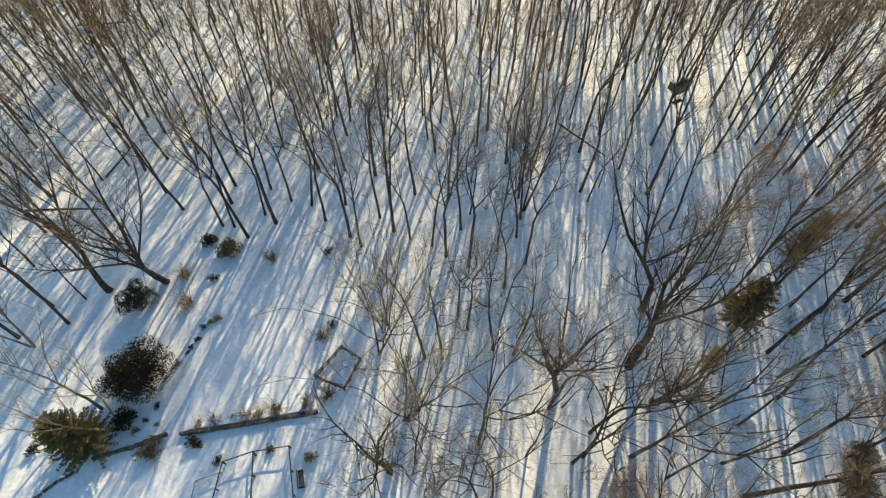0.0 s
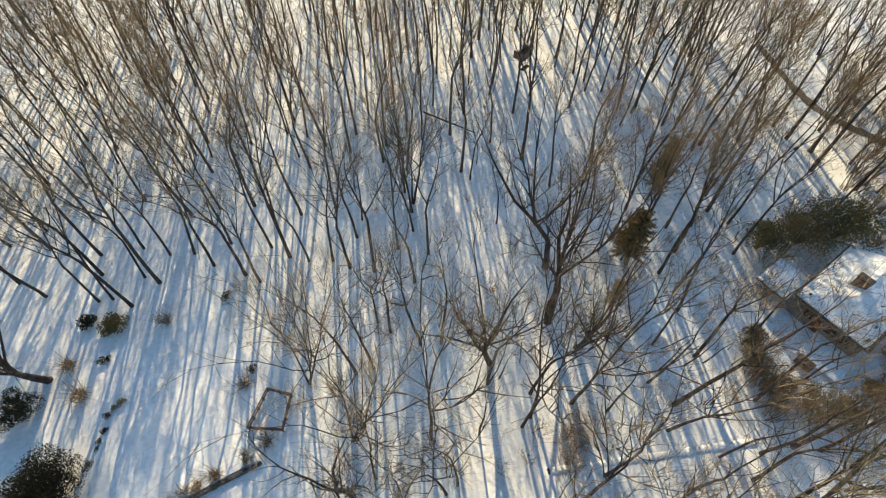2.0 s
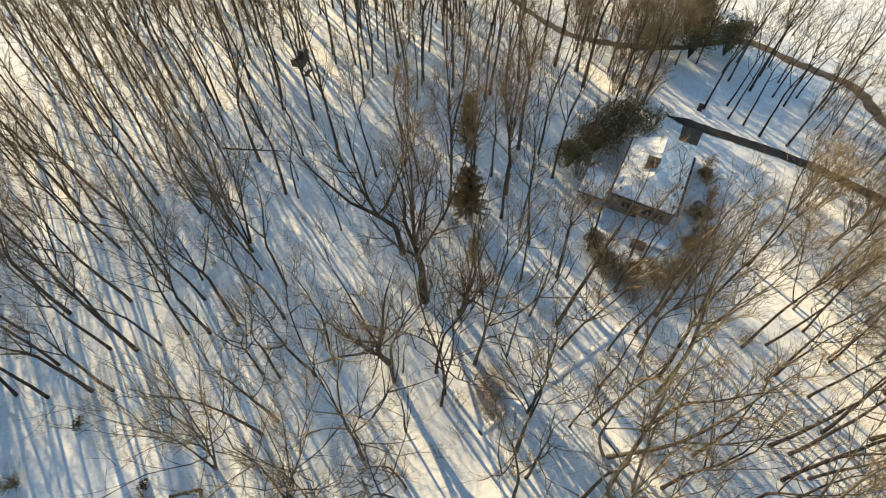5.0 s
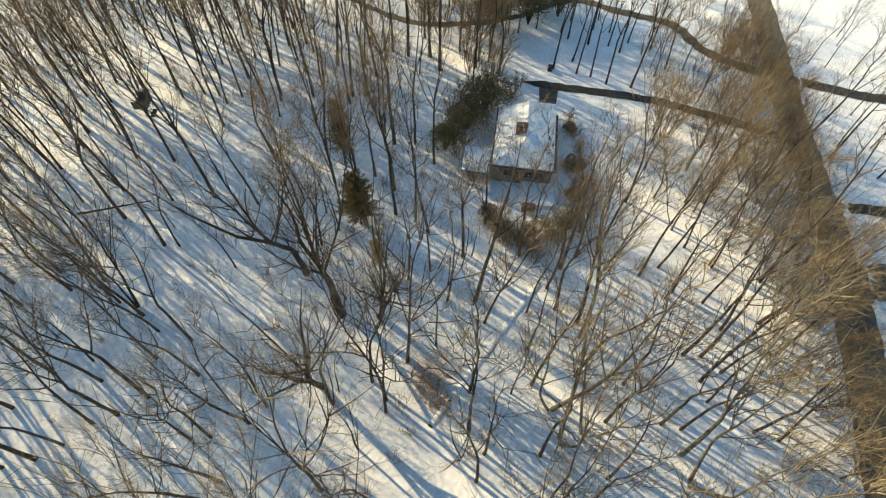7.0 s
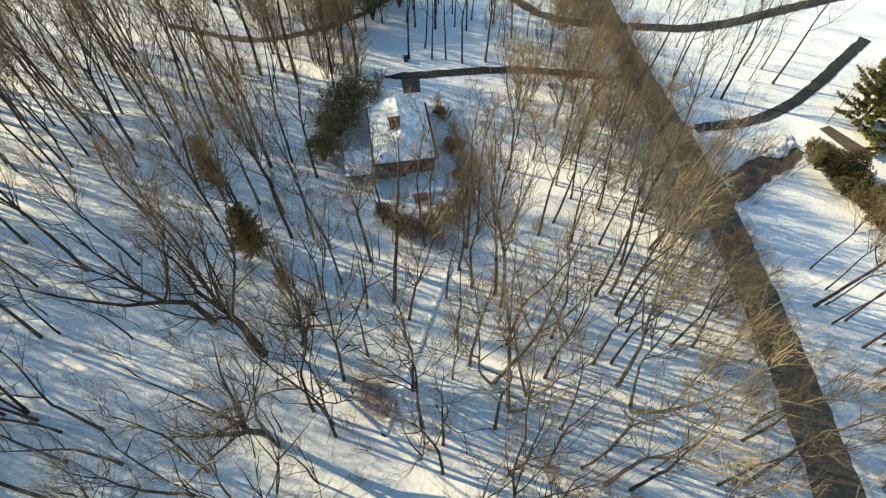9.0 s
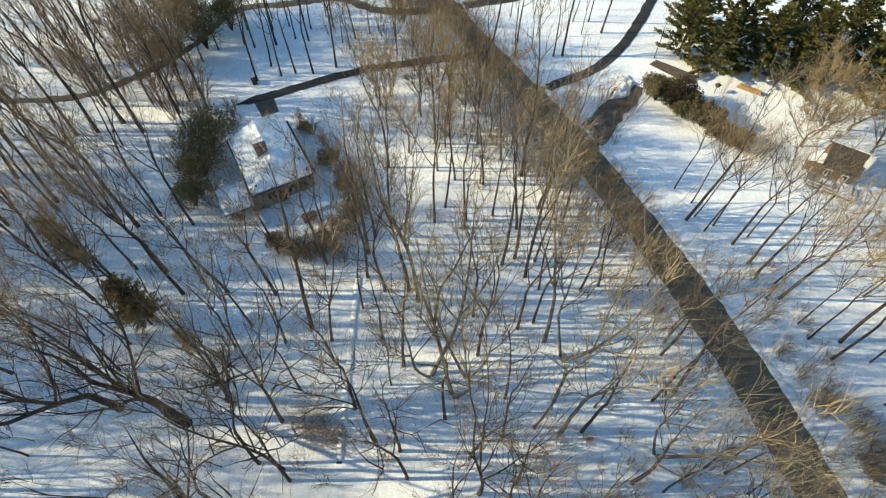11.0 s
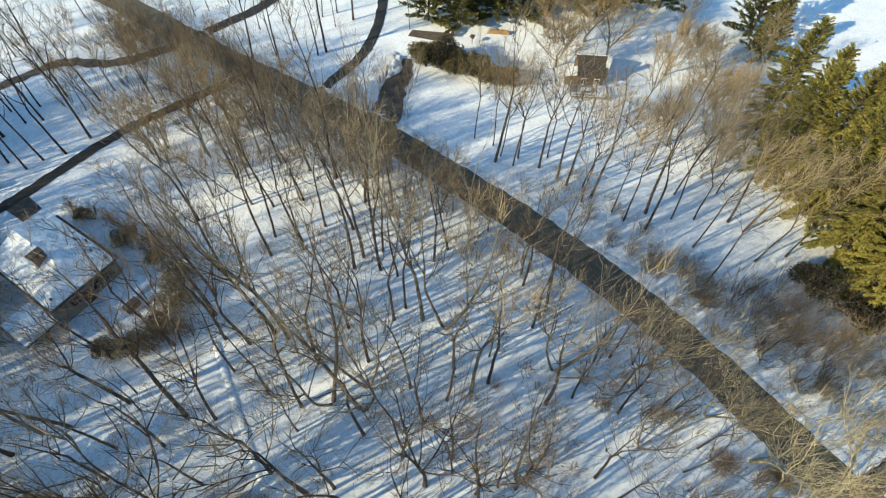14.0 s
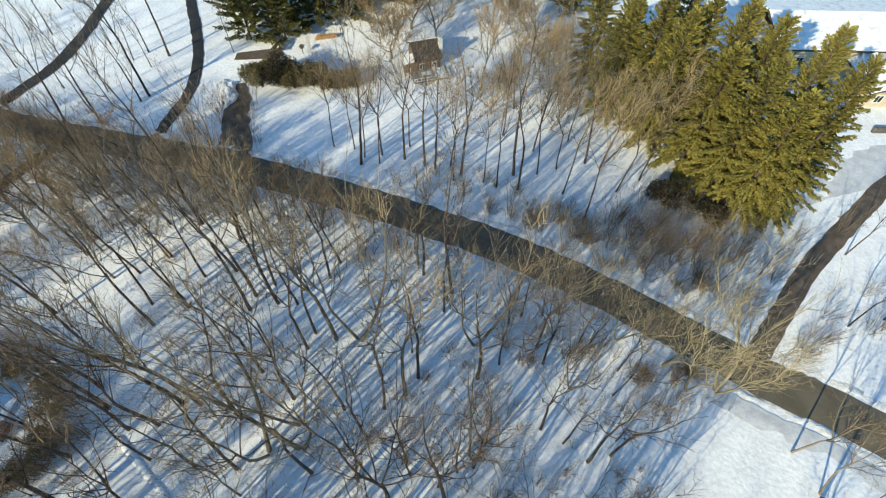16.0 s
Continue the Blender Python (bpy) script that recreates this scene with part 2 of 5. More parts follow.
def bare_tree(seed, tall, girth, crown=0.45, limbs=9, reach=0.30, rise=0.9, forks=6, sprays=4, twigs=5, stems=1, bark=BARK, twig=TWIG, label="", group="", wander=0.03, fine=1.0, name="bare_tree", leads=2, heavy=2):
    """A leafless tree: a trunk that parts into leaders, crooked limbs with their branches, and a crown of fine twigs. crown: where the limbs begin; rise: how steep they climb; leads: long limbs that climb beside the trunk's own top; heavy: how many side limbs are thick."""
    rng = np.random.RandomState(seed)
    root = thing(name, Matrix.Identity(4), label, "tree", group)
    crown_shape = Shape()
    for s in range(stems):
        a0 = rng.uniform(0, 6.3)
        lean = np.array((math.cos(a0), math.sin(a0), 0)) * (0.0 if stems == 1 else 0.35)
        top = tall * (1 if s == 0 else rng.uniform(0.75, 0.95))
        start = lean * girth * 1.5
        low = bent(start - (0, 0, 0.15), np.array((0, 0, 1)) + lean + rng.normal(0, 0.04, 3), top * crown, 5, 0.04, wander, rng)
        high = bent(low[-1], (low[-1] - low[-2]) / np.linalg.norm(low[-1] - low[-2]) + rng.normal(0, 0.12, 3), top * (1 - crown), 7, 0.06, 0.05 + 1.6 * wander, rng)
        spine = low + high[1:]
        r0 = girth * (1 if s == 0 else 0.75)
        rad = [r0 * (1.25 if i == 0 else 1 - 0.06 * i) for i in range(6)] + [max(0.015, r0 * 0.62 * (1 - (i + 1) / 7.4) ** 0.9) for i in range(7)]
        piece("trunk", Shape().tube(spine, rad, 7).mesh("trunk", bark, True), root)
        for k in range(limbs):
            lead = k < leads
            f = rng.uniform(0.3, 1.6) if lead else 7 * 0.9 * (k - leads + rng.uniform(0, 0.9)) / max(1, limbs - leads)
            i = 5 + min(6, int(f))
            at = spine[i] + (spine[i + 1] - spine[i]) * (f - int(f))
            q = a0 + 2.4 * k + rng.uniform(-0.5, 0.5)
            left = 1 - f / 7
            if lead:
                steep, long, rl = rng.uniform(1.15, 2.3), top * (1 - crown) * left * rng.uniform(0.8, 1.0), rad[5] * rng.uniform(0.5, 0.66)
            else:
                steep, long, rl = rise * rng.uniform(0.7, 1.3) + 0.5 * (1 - left), top * reach * (0.3 + 0.8 * left) * rng.uniform(0.7, 1.2) + 0.8, max(0.03, rad[i] * (rng.uniform(0.4, 0.55) if k < leads + heavy else rng.uniform(0.26, 0.4)))
            path = bent(at, (math.cos(q), math.sin(q), steep), long, 7, 0.09, 0.085, rng)
            thick = k < leads + heavy
            shape = Shape() if thick else crown_shape
            shape.tube(path, [rl * (1 - j / 7.6) for j in range(8)], 5 if thick else 4)
            count = int(forks * (1.7 if lead else 1))
            for b in range(count):
                g = 0.15 + 0.85 * (b + rng.uniform(0, 0.9)) / count
                j = min(6, int(g * 7))
                bp = path[j] + (path[j + 1] - path[j]) * (g * 7 - j)
                d = path[j + 1] - path[j]
                d = d / np.linalg.norm(d) + rng.normal(0, 0.45, 3)
                bl = long * rng.uniform(0.22, 0.45) * (1.25 - 0.65 * g) * (0.8 if lead else 1) + 0.5
                fork = bent(bp, d, bl, 3, 0.16, 0.19, rng)
                rb = max(0.028, rl * (1 - g * 0.75) * 0.65)
                shape.tube(fork, [rb, rb * 0.75, rb * 0.5, rb * 0.28], 3)
                for c in range(sprays):
                    h = 0.15 + 0.85 * (c + rng.uniform(0, 0.9)) / sprays
                    j2 = min(2, int(h * 3))
                    sp = fork[j2] + (fork[j2 + 1] - fork[j2]) * (h * 3 - j2)
                    d2 = fork[j2 + 1] - fork[j2]
                    d2 = d2 / np.linalg.norm(d2) + rng.normal(0, 0.5, 3) + (0, 0, 0.1)
                    spray = bent(sp, d2, bl * rng.uniform(0.35, 0.65) + 0.45, 2, 0.14, 0.14, rng)
                    crown_shape.spike(spray[0], spray[1], 0.019 * fine)
                    crown_shape.spike(spray[1] + (spray[0] - spray[1]) * 0.35, spray[2], 0.014 * fine)
                    for w in range(twigs):
                        e = rng.uniform(0.2, 1.0) * 2
                        j3 = min(1, int(e))
                        tp = spray[j3] + (spray[j3 + 1] - spray[j3]) * (e - j3)
                        d3 = spray[j3 + 1] - spray[j3]
                        d3 = d3 / np.linalg.norm(d3) + rng.normal(0, 0.5, 3) + (0, 0, 0.25)
                        crown_shape.blade(tp, tp + d3 * rng.uniform(0.4, 1.05), 0.0105 * fine)
            if thick:
                piece("limb", shape.mesh("limb", bark, True), root)
    piece("crown", crown_shape.mesh("crown", twig), root, None, "fine bare twigs")
    return root


def catmull(pts, step):
    """A smooth line through the plan points, about step metres between its points."""
    pts = [np.array(p, float) for p in pts]
    pts = [2 * pts[0] - pts[1]] + pts + [2 * pts[-1] - pts[-2]]
    out = []
    for a, b, c, d in zip(pts, pts[1:], pts[2:], pts[3:]):
        n = max(1, int(np.linalg.norm(c - b) / step))
        for k in range(n):
            t = k / n
            out.append(0.5 * (2 * b + (c - a) * t + (2 * a - 5 * b + 4 * c - d) * t * t + (3 * b - a - 3 * c + d) * t ** 3))
    out.append(pts[-2])
    return np.array(out)


def side_of(line):
    d = np.gradient(line, axis=0)
    d /= np.linalg.norm(d, axis=1)[:, None]
    return np.stack([-d[:, 1], d[:, 0]], 1)


def strip(name, line, wide, z, mat, label, category, ragged=0.15, seed=1):
    """A paved strip along a line with ragged edges and a slight crown."""
    rng = np.random.RandomState(seed)
    side, s = side_of(line), Shape()
    wide = np.broadcast_to(wide, len(line))
    for i, p in enumerate(line):
        for k, w in enumerate((-0.5, -0.25, 0, 0.25, 0.5)):
            q = p + side[i] * (w * wide[i] + (rng.uniform(-ragged, ragged) if k in (0, 4) else 0))
            s.v.append((q[0], q[1], z + 0.05 * (1 - abs(w) * 2)))
    for i in range(len(line) - 1):
        for k in range(4):
            a = i * 5 + k
            s.f.append((a + 1, a, a + 5, a + 6))
    return tagged(new(name, s.mesh(name, mat, True)), label, category, "", "structure")


def bank(line, offset, high, wide, label, seed):
    """A lumpy ridge of ploughed snow beside a strip."""
    rng = np.random.RandomState(seed)
    side, s = side_of(line), Shape()
    swell = np.convolve(rng.uniform(0.0, 1.7, len(line) + 2), np.ones(3) / 3, "valid")
    for i, p in enumerate(line):
        shift = rng.uniform(-0.22, 0.22)
        for w, h in ((-0.5, -0.05), (-0.28, 0.55), (0.0, 1.0), (0.3, 0.45), (0.6, -0.05)):
            q = p + side[i] * (offset + (w * wide + shift) * (1 if offset > 0 else -1) + rng.normal(0, 0.1))
            s.v.append((q[0], q[1], h * high * swell[i] + (rng.uniform(-0.09, 0.1) if h > 0 else 0)))
    for i in range(len(line) - 1):
        for k in range(4):
            a = i * 5 + k
            s.f.append((a + 1, a, a + 5, a + 6) if offset < 0 else (a, a + 1, a + 6, a + 5))
    return tagged(new("snow_bank", s.mesh("snow_bank", BANK_SNOW, True)), label, "snow bank", "", "structure")


# ---- ground, road and drives ----
ROAD = catmull(((-150, -24), (-75, -31), (-32, -36.3), (-20, -36.5), (0, -37.8), (14.6, -37.3), (29, -35.4), (36, -34), (45, -32.2), (53, -30.4), (61, -28), (70, -25.2), (79, -22.3), (92, -18.5), (117, -11.7), (190, 10)), 1.0)
WEST_DRIVE = catmull(((65.6, -27), (66.4, -29.5), (67.7, -33), (69.0, -37.2), (71.5, -41.8), (76.2, -47.4), (82.5, -53), (88.5, -57.8), (96, -64)), 0.8)
FIELD_DRIVE = catmull(((93, -19), (93.5, -25), (94.4, -32.8), (97.8, -41.2), (103.2, -50.5), (114, -70)), 0.9)
MID_DRIVE = catmull(((53.2, -30.5), (54.8, -33.6), (57.0, -36.3), (59.8, -39.1), (61.4, -42.0), (64.5, -44.8)), 0.8)
SPRUCE_DRIVE = catmull(((-18.5, -36), (-20.5, -46), (-22.5, -55), (-27, -68), (-33, -85)), 0.9)
HOUSE_DRIVE = catmull(((77.5, -22), (77.3, -9), (76.8, -1), (75, 7), (73, 14), (71.5, 20)), 0.8)
LOOP_TRACK = catmull(((92, -17), (94.5, -5.6), (100, 1.5), (99.6, 11), (99, 21), (88, 29), (81, 38), (78, 47), (80, 62)), 1.0)
STRIPS = (ROAD, WEST_DRIVE, FIELD_DRIVE, MID_DRIVE, SPRUCE_DRIVE, HOUSE_DRIVE, LOOP_TRACK)


def clear_of(x, y):
    """Distance in the plan to the nearest strip."""
    best = np.full(np.shape(x), 1e9)
    for line in STRIPS:
        for p in line[::2]:
            best = np.minimum(best, np.hypot(x - p[0], y - p[1]))
    return best


def build_ground():
    inner = np.arange(-128, 129, 1.6)
    far = np.array((180, 260, 400, 700, 1300, 2500.0))
    xs = np.concatenate([-far[::-1], inner, far])
    gx, gy = np.meshgrid(xs, xs, indexing="ij")
    near = clear_of(gx, gy)
    z = np.zeros_like(gx)
    for i in range(len(xs)):
        for j in range(len(xs)):
            x, y = xs[i], xs[j]
            if abs(x) < 140 and abs(y) < 140:
                z[i, j] = 0.16 * (noise.noise((x * 0.12, y * 0.12, 0)) + 0.6) + 0.13 * noise.noise((x * 0.6, y * 0.6, 4))
    z *= np.clip((near - 3.2) / 3, 0, 1)
    n = len(xs)
    verts = [(xs[i], xs[j], z[i, j]) for i in range(n) for j in range(n)]
    faces = [(i * n + j, (i + 1) * n + j, (i + 1) * n + j + 1, i * n + j + 1) for i in range(n - 1) for j in range(n - 1)]
    return tagged(new("ground", mesh_of("ground", verts, faces, SNOW, True)), "snow-covered woodland floor with soft hollows and tracks", "snow", "", "structure")


build_ground()
strip("road", ROAD, 5.0, 0.05, ASPHALT, "dark asphalt road cleared of snow", "road", 0.18, 1)
bank(ROAD, -3.2, 0.14, 1.2, "ploughed snow bank along the road", 2)
bank(ROAD, 3.1, 0.1, 1.0, "ploughed snow bank along the road", 3)
strip("pavement", np.array([p for p in ROAD + side_of(ROAD) * 4.9 if -70 < p[0] < -15]), 2.3, 0.09, SLUSH, "trodden grey snow on the path beside the road", "path", 0.12, 10)
strip("west_drive", WEST_DRIVE, 1.9, 0.07, DRIVE, "narrow curved asphalt driveway between snow banks", "driveway", 0.12, 4)
strip("field_drive", FIELD_DRIVE, 2.4, 0.07, DRIVE, "straight cleared driveway across a white field", "driveway", 0.12, 5)
strip("mid_drive", MID_DRIVE, np.linspace(5.6, 2.4, len(MID_DRIVE)), 0.07, GRAVEL, "short brown gravel driveway off the road", "driveway", 0.3, 6)
strip("spruce_drive", SPRUCE_DRIVE, 2.5, 0.07, GRAVEL, "brown driveway beside the tall spruces", "driveway", 0.12, 7)
strip("forecourt", catmull(((-17.5, -68), (-23, -74), (-29, -79), (-36, -84)), 1.0), 8.0, 0.06, SLUSH, "trampled grey forecourt before the cream house", "forecourt", 0.12, 12)
strip("house_drive", HOUSE_DRIVE, np.interp(np.arange(len(HOUSE_DRIVE)), (0, len(HOUSE_DRIVE) - 5, len(HOUSE_DRIVE) - 1), (1.9, 1.9, 0.5)), 0.07, DRIVE, "dark cleared driveway behind the snowy house", "driveway", 0.15, 8)
strip("loop_track", LOOP_TRACK, np.interp(np.arange(len(LOOP_TRACK)), (0, 30, 45, 200), (2.3, 2.2, 1.5, 1.3)), 0.06, GRAVEL, "brown curving track through the woods", "track", 0.3, 9)

# ---- trees ----
TALL_A = (
    (-69.4, 73.5, 23), (-65.4, 61.7, 23), (-53.0, 64.0, 24), (-52.6, 50.4, 22), (-46.1, 62.5, 25),
    (-42.6, 51.2, 22), (-30.4, 55.0, 21), (-28.9, 45.5, 20), (-23.9, 43.5, 20), (-23.2, 80.3, 24),
    (-22.2, 42.2, 26), (-19.8, 88.2, 22), (-19.7, 69.1, 22), (-18.0, 52.1, 24), (-15.7, 89.2, 24),
    (-15.7, 42.7, 24), (-14.8, 59.2, 25), (-12.1, 40.1, 20), (-9.8, 51.0, 22), (-8.5, 43.4, 23),
    (-7.6, 85.9, 23), (-6.5, 41.2, 22), (-6.3, 88.6, 20), (-2.1, 66.7, 24),
    (-1.4, 55.9, 23), (1.0, -57.8, 24), (2.3, 41.6, 23), (3.1, -54.1, 24), (5.1, -46.5, 26),
)
TALL_B = (
    (6.4, 60.6, 22), (6.7, -57.0, 23), (8.9, 53.9, 22), (9.0, 88.2, 22), (9.4, -49.9, 25),
    (10.3, 43.6, 20), (11.7, 51.3, 20), (12.0, -53.8, 23), (12.8, -60.1, 21), (14.0, -51.5, 24),
    (15.8, 86.6, 22), (16.4, -55.4, 26), (16.5, -3.5, 20), (17.8, -46.2, 24), (19.8, -46.1, 20),
    (20.0, 56.5, 22), (21.8, -56.2, 23), (22.8, -8.4, 25), (23.5, 60.2, 26), (23.6, -44.3, 23),
    (25.4, -46.5, 24), (28.3, 48.4, 23), (29.0, 63.5, 22), (29.7, 9.8, 24), (31.0, 58.2, 22),
    (31.9, 83.6, 24), (32.5, -2.1, 25), (32.6, -46.9, 24), (33.0, 0.8, 24), (33.7, 27.3, 22),
)
TALL_C = (
    (34.5, -41.7, 24), (34.9, 13.8, 20), (37.0, -41.5, 21), (38.2, 35.4, 22), (38.9, 2.2, 22),
    (39.1, 70.1, 24), (39.3, -42.2, 21), (41.4, 1.1, 21), (42.2, -41.1, 21), (44.6, 64.5, 26),
    (47.8, 24.6, 21), (48.7, 31.7, 25), (48.8, 52.6, 22), (49.9, 53.4, 24), (50.0, 34.1, 22),
    (50.1, 29.0, 25), (52.1, 48.7, 24), (53.4, 42.6, 21), (55.1, 43.1, 25), (55.9, 77.8, 24),
    (56.2, 41.0, 25), (56.8, 53.3, 21), (57.2, -9.6, 20), (60.0, 77.1, 24), (60.8, 49.8, 24),
    (61.2, 42.2, 26), (62.9, 67.7, 20), (63.6, 58.1, 24), (67.7, 33.7, 26), (68.5, 43.3, 22),
)
TALL_D = (
    (68.7, 40.4, 25), (70.1, 36.7, 25), (70.9, -50.6, 14), (74.8, 40.4, 23), (-53.7, 46.1, 23),
    (-48.1, 25.1, 22), (-50.8, 34.7, 18), (-41.5, 38.2, 18), (-20.9, 46.1, 18), (35.5, 80.7, 23),
    (37.7, 45.1, 23), (22.4, 71.0, 23), (19.0, 48.6, 20), (-16.2, 79.6, 22), (-10.5, 38.6, 19),
    (10.3, 47.3, 22),
)
TALL = TALL_A + TALL_B + TALL_C + TALL_D
SLIM_A = (
    (-70.5, 85.7, 24), (-61.1, 71.8, 20), (-49.4, 80.4, 20), (-35.3, 51.7, 23), (-35.1, 44.2, 22),
    (-33.1, 85.1, 26), (-29.1, 41.6, 19), (-29.1, 48.6, 24), (-27.5, 41.4, 18), (-25.3, 39.7, 24),
    (-24.1, 48.2, 20), (-22.8, 66.1, 20), (-5.2, 74.5, 18), (-4.3, 39.9, 18), (-4.0, 47.6, 23),
    (0.4, 37.3, 22), (1.5, 59.6, 26), (3.2, 35.9, 24), (5.9, 24.6, 20), (5.9, 80.4, 22),
    (7.0, -20.4, 24), (7.5, 32.8, 19), (8.9, -57.0, 19), (11.5, 18.0, 23), (12.6, -17.1, 22),
    (14.7, -28.2, 24), (15.1, -47.4, 20), (16.8, -49.6, 24), (23.3, -45.8, 22), (25.0, 7.5, 16),
)
SLIM_B = (
    (25.2, -13.7, 20), (25.2, 53.1, 18), (25.6, -15.7, 19), (26.1, -4.0, 24), (26.8, 1.9, 18),
    (27.0, -44.9, 20), (27.7, -9.0, 20), (28.3, 12.8, 18), (28.7, -22.5, 19), (28.7, -44.8, 20),
    (29.8, -17.6, 16), (31.9, -16.5, 23), (31.9, -44.4, 20), (33.9, -18.3, 19), (34.2, -14.1, 24),
    (34.8, -15.9, 23), (35.1, -43.3, 16), (35.4, 2.7, 22), (36.2, 19.5, 23), (36.6, -18.8, 22),
    (36.7, -40.2, 24), (38.3, 7.5, 22), (39.3, -17.4, 23), (40.6, -10.7, 20), (41.9, -11.2, 16),
    (42.0, -14.8, 18), (42.3, -21.3, 24), (48.4, -20.6, 26), (70.9, 24.2, 20), (74.6, -35.2, 23),
)
SLIM_C = (
    (74.7, -33.6, 16), (75.7, -26.9, 19), (77.1, 16.8, 20), (77.3, -23.0, 22), (77.4, 7.6, 20),
    (77.7, 12.9, 18), (78.0, 10.5, 18), (78.4, 3.7, 22), (79.9, -44.3, 22), (86.0, -0.3, 18),
    (86.4, 17.4, 19), (86.7, 13.7, 24), (86.8, 8.0, 18), (87.8, 10.3, 16), (90.2, 3.4, 20),
)
SLIM = SLIM_A + SLIM_B + SLIM_C
OAKS = (
    (-40.2, 31.5, 24), (-33.7, 33.1, 23), (12.9, 20.0, 22), (20.7, 22.7, 26),
    (22.8, 19.1, 20), (23.8, 30.0, 25),
)
CLUMPS = (
    (8.8, -5.4, 25), (10.7, 44.9, 20),
)
SMALL = (
    (-4.7, 11.2, 17), (-2.4, 12.3, 17), (-0.4, 10.5, 13), (1.9, 28.9, 19), (3.8, 8.8, 19),
    (3.9, 14.3, 26), (5.1, 9.2, 17), (13.3, 12.6, 22), (14.5, 13.2, 24), (15.6, 4.0, 24),
    (19.3, 13.3, 26), (27.6, 7.6, 22),
)
PALE = (
    (-27.3, -26.7, 17), (-24.2, -29.7, 14), (-7.3, -34.3, 12),
    (2.7, -32.2, 14), (9.0, -23.7, 23), (12.8, -14.8, 25), (18.8, -4.8, 28), (20.4, -29.6, 19),
    (20.8, -17.6, 28), (3.7, -12.7, 18), (20.4, -6.7, 21), (21.4, -2.8, 28), (23.1, -16.3, 28), (30.8, -2.9, 28),
)

GROUP = "bare trees of the wood"
TALL_KINDS = [bare_tree(11 + i, 22, 0.17 + 0.03 * (i % 3), 0.34 + 0.07 * (i % 3), 10, 0.24 + 0.03 * (i % 2), 1.4, 4, 3, 7, fine=0.72, leads=1 + i % 2, label="tall bare forest tree with dark bark and ascending limbs", group=GROUP) for i in range(6)]
DENSE_KINDS = [bare_tree(21 + i, 22, 0.15 + 0.025 * (i % 3), 0.34 + 0.07 * (i % 3), 11, 0.26, 1.25, 4, 3, 8, fine=1.05, leads=1 + i % 2, label="tall bare forest tree with brown twiggy crown", group=GROUP) for i in range(5)]
SLIM_KINDS = [bare_tree(41 + i, 14, 0.12, 0.42, 7, 0.19, 1.3, 3, 3, 4, leads=i % 2, fine=0.58, twig=ASH_TWIG, name="young_tree", label="slim bare tree with dark bark and thin crown", group=GROUP) for i in range(4)]
OAK_KINDS = [bare_tree(61 + i, 21, 0.36, 0.22, 11, 0.33, 1.55, 6, 3, 5, fine=0.62, stems=1 + i % 2, leads=3, heavy=4, bark=OAK_BARK, label="broad old bare tree with heavy spreading limbs", group=GROUP, wander=0.05) for i in range(3)]
CLUMP_KINDS = [bare_tree(71 + i, 16, 0.15, 0.24, 8, 0.28, 1.6, 5, 3, 4, stems=1 + i, leads=3, twig=ASH_TWIG, fine=0.6, label="bare tree that forks low into long limbs", group=GROUP) for i in range(2)]
PALE_KINDS = [bare_tree(81 + i, 16, 0.14, 0.34, 8, 0.22, 1.9, 4, 3, 4, leads=2, stems=1 + i % 2, bark=PALE_BARK, twig=PALE_TWIG, fine=0.5, label="sunlit bare tree with pale tan bark", group=GROUP, wander=0.025) for i in range(3)]
SMALL_KINDS = [bare_tree(91 + i, 10, 0.085, 0.28, 8, 0.24, 1.8, 4, 3, 5, twig=ASH_TWIG, fine=0.36, label="bare tree with slender trunk and fine twigs", group=GROUP, wander=0.03) for i in range(3)]
pick = np.random.RandomState(5)


def plant(kinds, spots, tall):
    for x, y, h in spots:
        k = h / tall
        m = pose(x, y, 0, pick.normal(0, 1.5), pick.normal(0, 1.5), pick.uniform(0, 360)) @ Matrix.Diagonal((k, k, k, 1))
        copy_thing(kinds[pick.randint(len(kinds))], m)


def far_wood(name, kinds, spots, tall, label, category="woods"):
    """Many plants joined into one mesh."""
    verts, faces, slots, mats = [], [], [], []
    for x, y, h in spots:
        k = h / tall
        m = pose(x, y, 0, 0, 0, pick.uniform(0, 360)) @ Matrix.Diagonal((k, k, k, 1))
        for o in kinds[pick.randint(len(kinds))].children:
            me, first = o.data, len(verts)
            if me.materials[0] not in mats:
                mats.append(me.materials[0])
            co = np.empty(len(me.vertices) * 3)
            me.vertices.foreach_get("co", co)
            co = co.reshape(-1, 3) @ np.array(m.to_3x3()).T + np.array(m.translation)
            verts += co.tolist()
            faces += [[v + first for v in p.vertices] for p in me.polygons]
            slots += [mats.index(me.materials[0])] * len(me.polygons)
    me = bpy.data.meshes.new(name)
    me.from_pydata(verts, [], faces)
    for mat in mats:
        me.materials.append(mat)
    me.polygons.foreach_set("material_index", slots)
    me.update()
    return tagged(new(name, me), label, category, "", "stuff")


SOUTH_KINDS = [bare_tree(51 + i, 14, 0.088, 0.45, 9, 0.23, 1.4, 4, 3, 6, twig=PALE_TWIG, fine=0.6, name="young_tree", label="slim bare tree with a tan crown across the road", group="bare trees across the road") for i in range(3)]
plant(TALL_KINDS, [s for s in TALL if -38 < s[1] <= 58], 22)
plant(DENSE_KINDS, [s for s in TALL if s[1] > 58], 22)
plant(SOUTH_KINDS, [(x, y, h * 0.74) for x, y, h in TALL if y <= -38], 14)
plant(SLIM_KINDS, SLIM, 14)
plant(OAK_KINDS, OAKS, 21)
plant(CLUMP_KINDS, CLUMPS, 16)
plant(PALE_KINDS, PALE, 16)
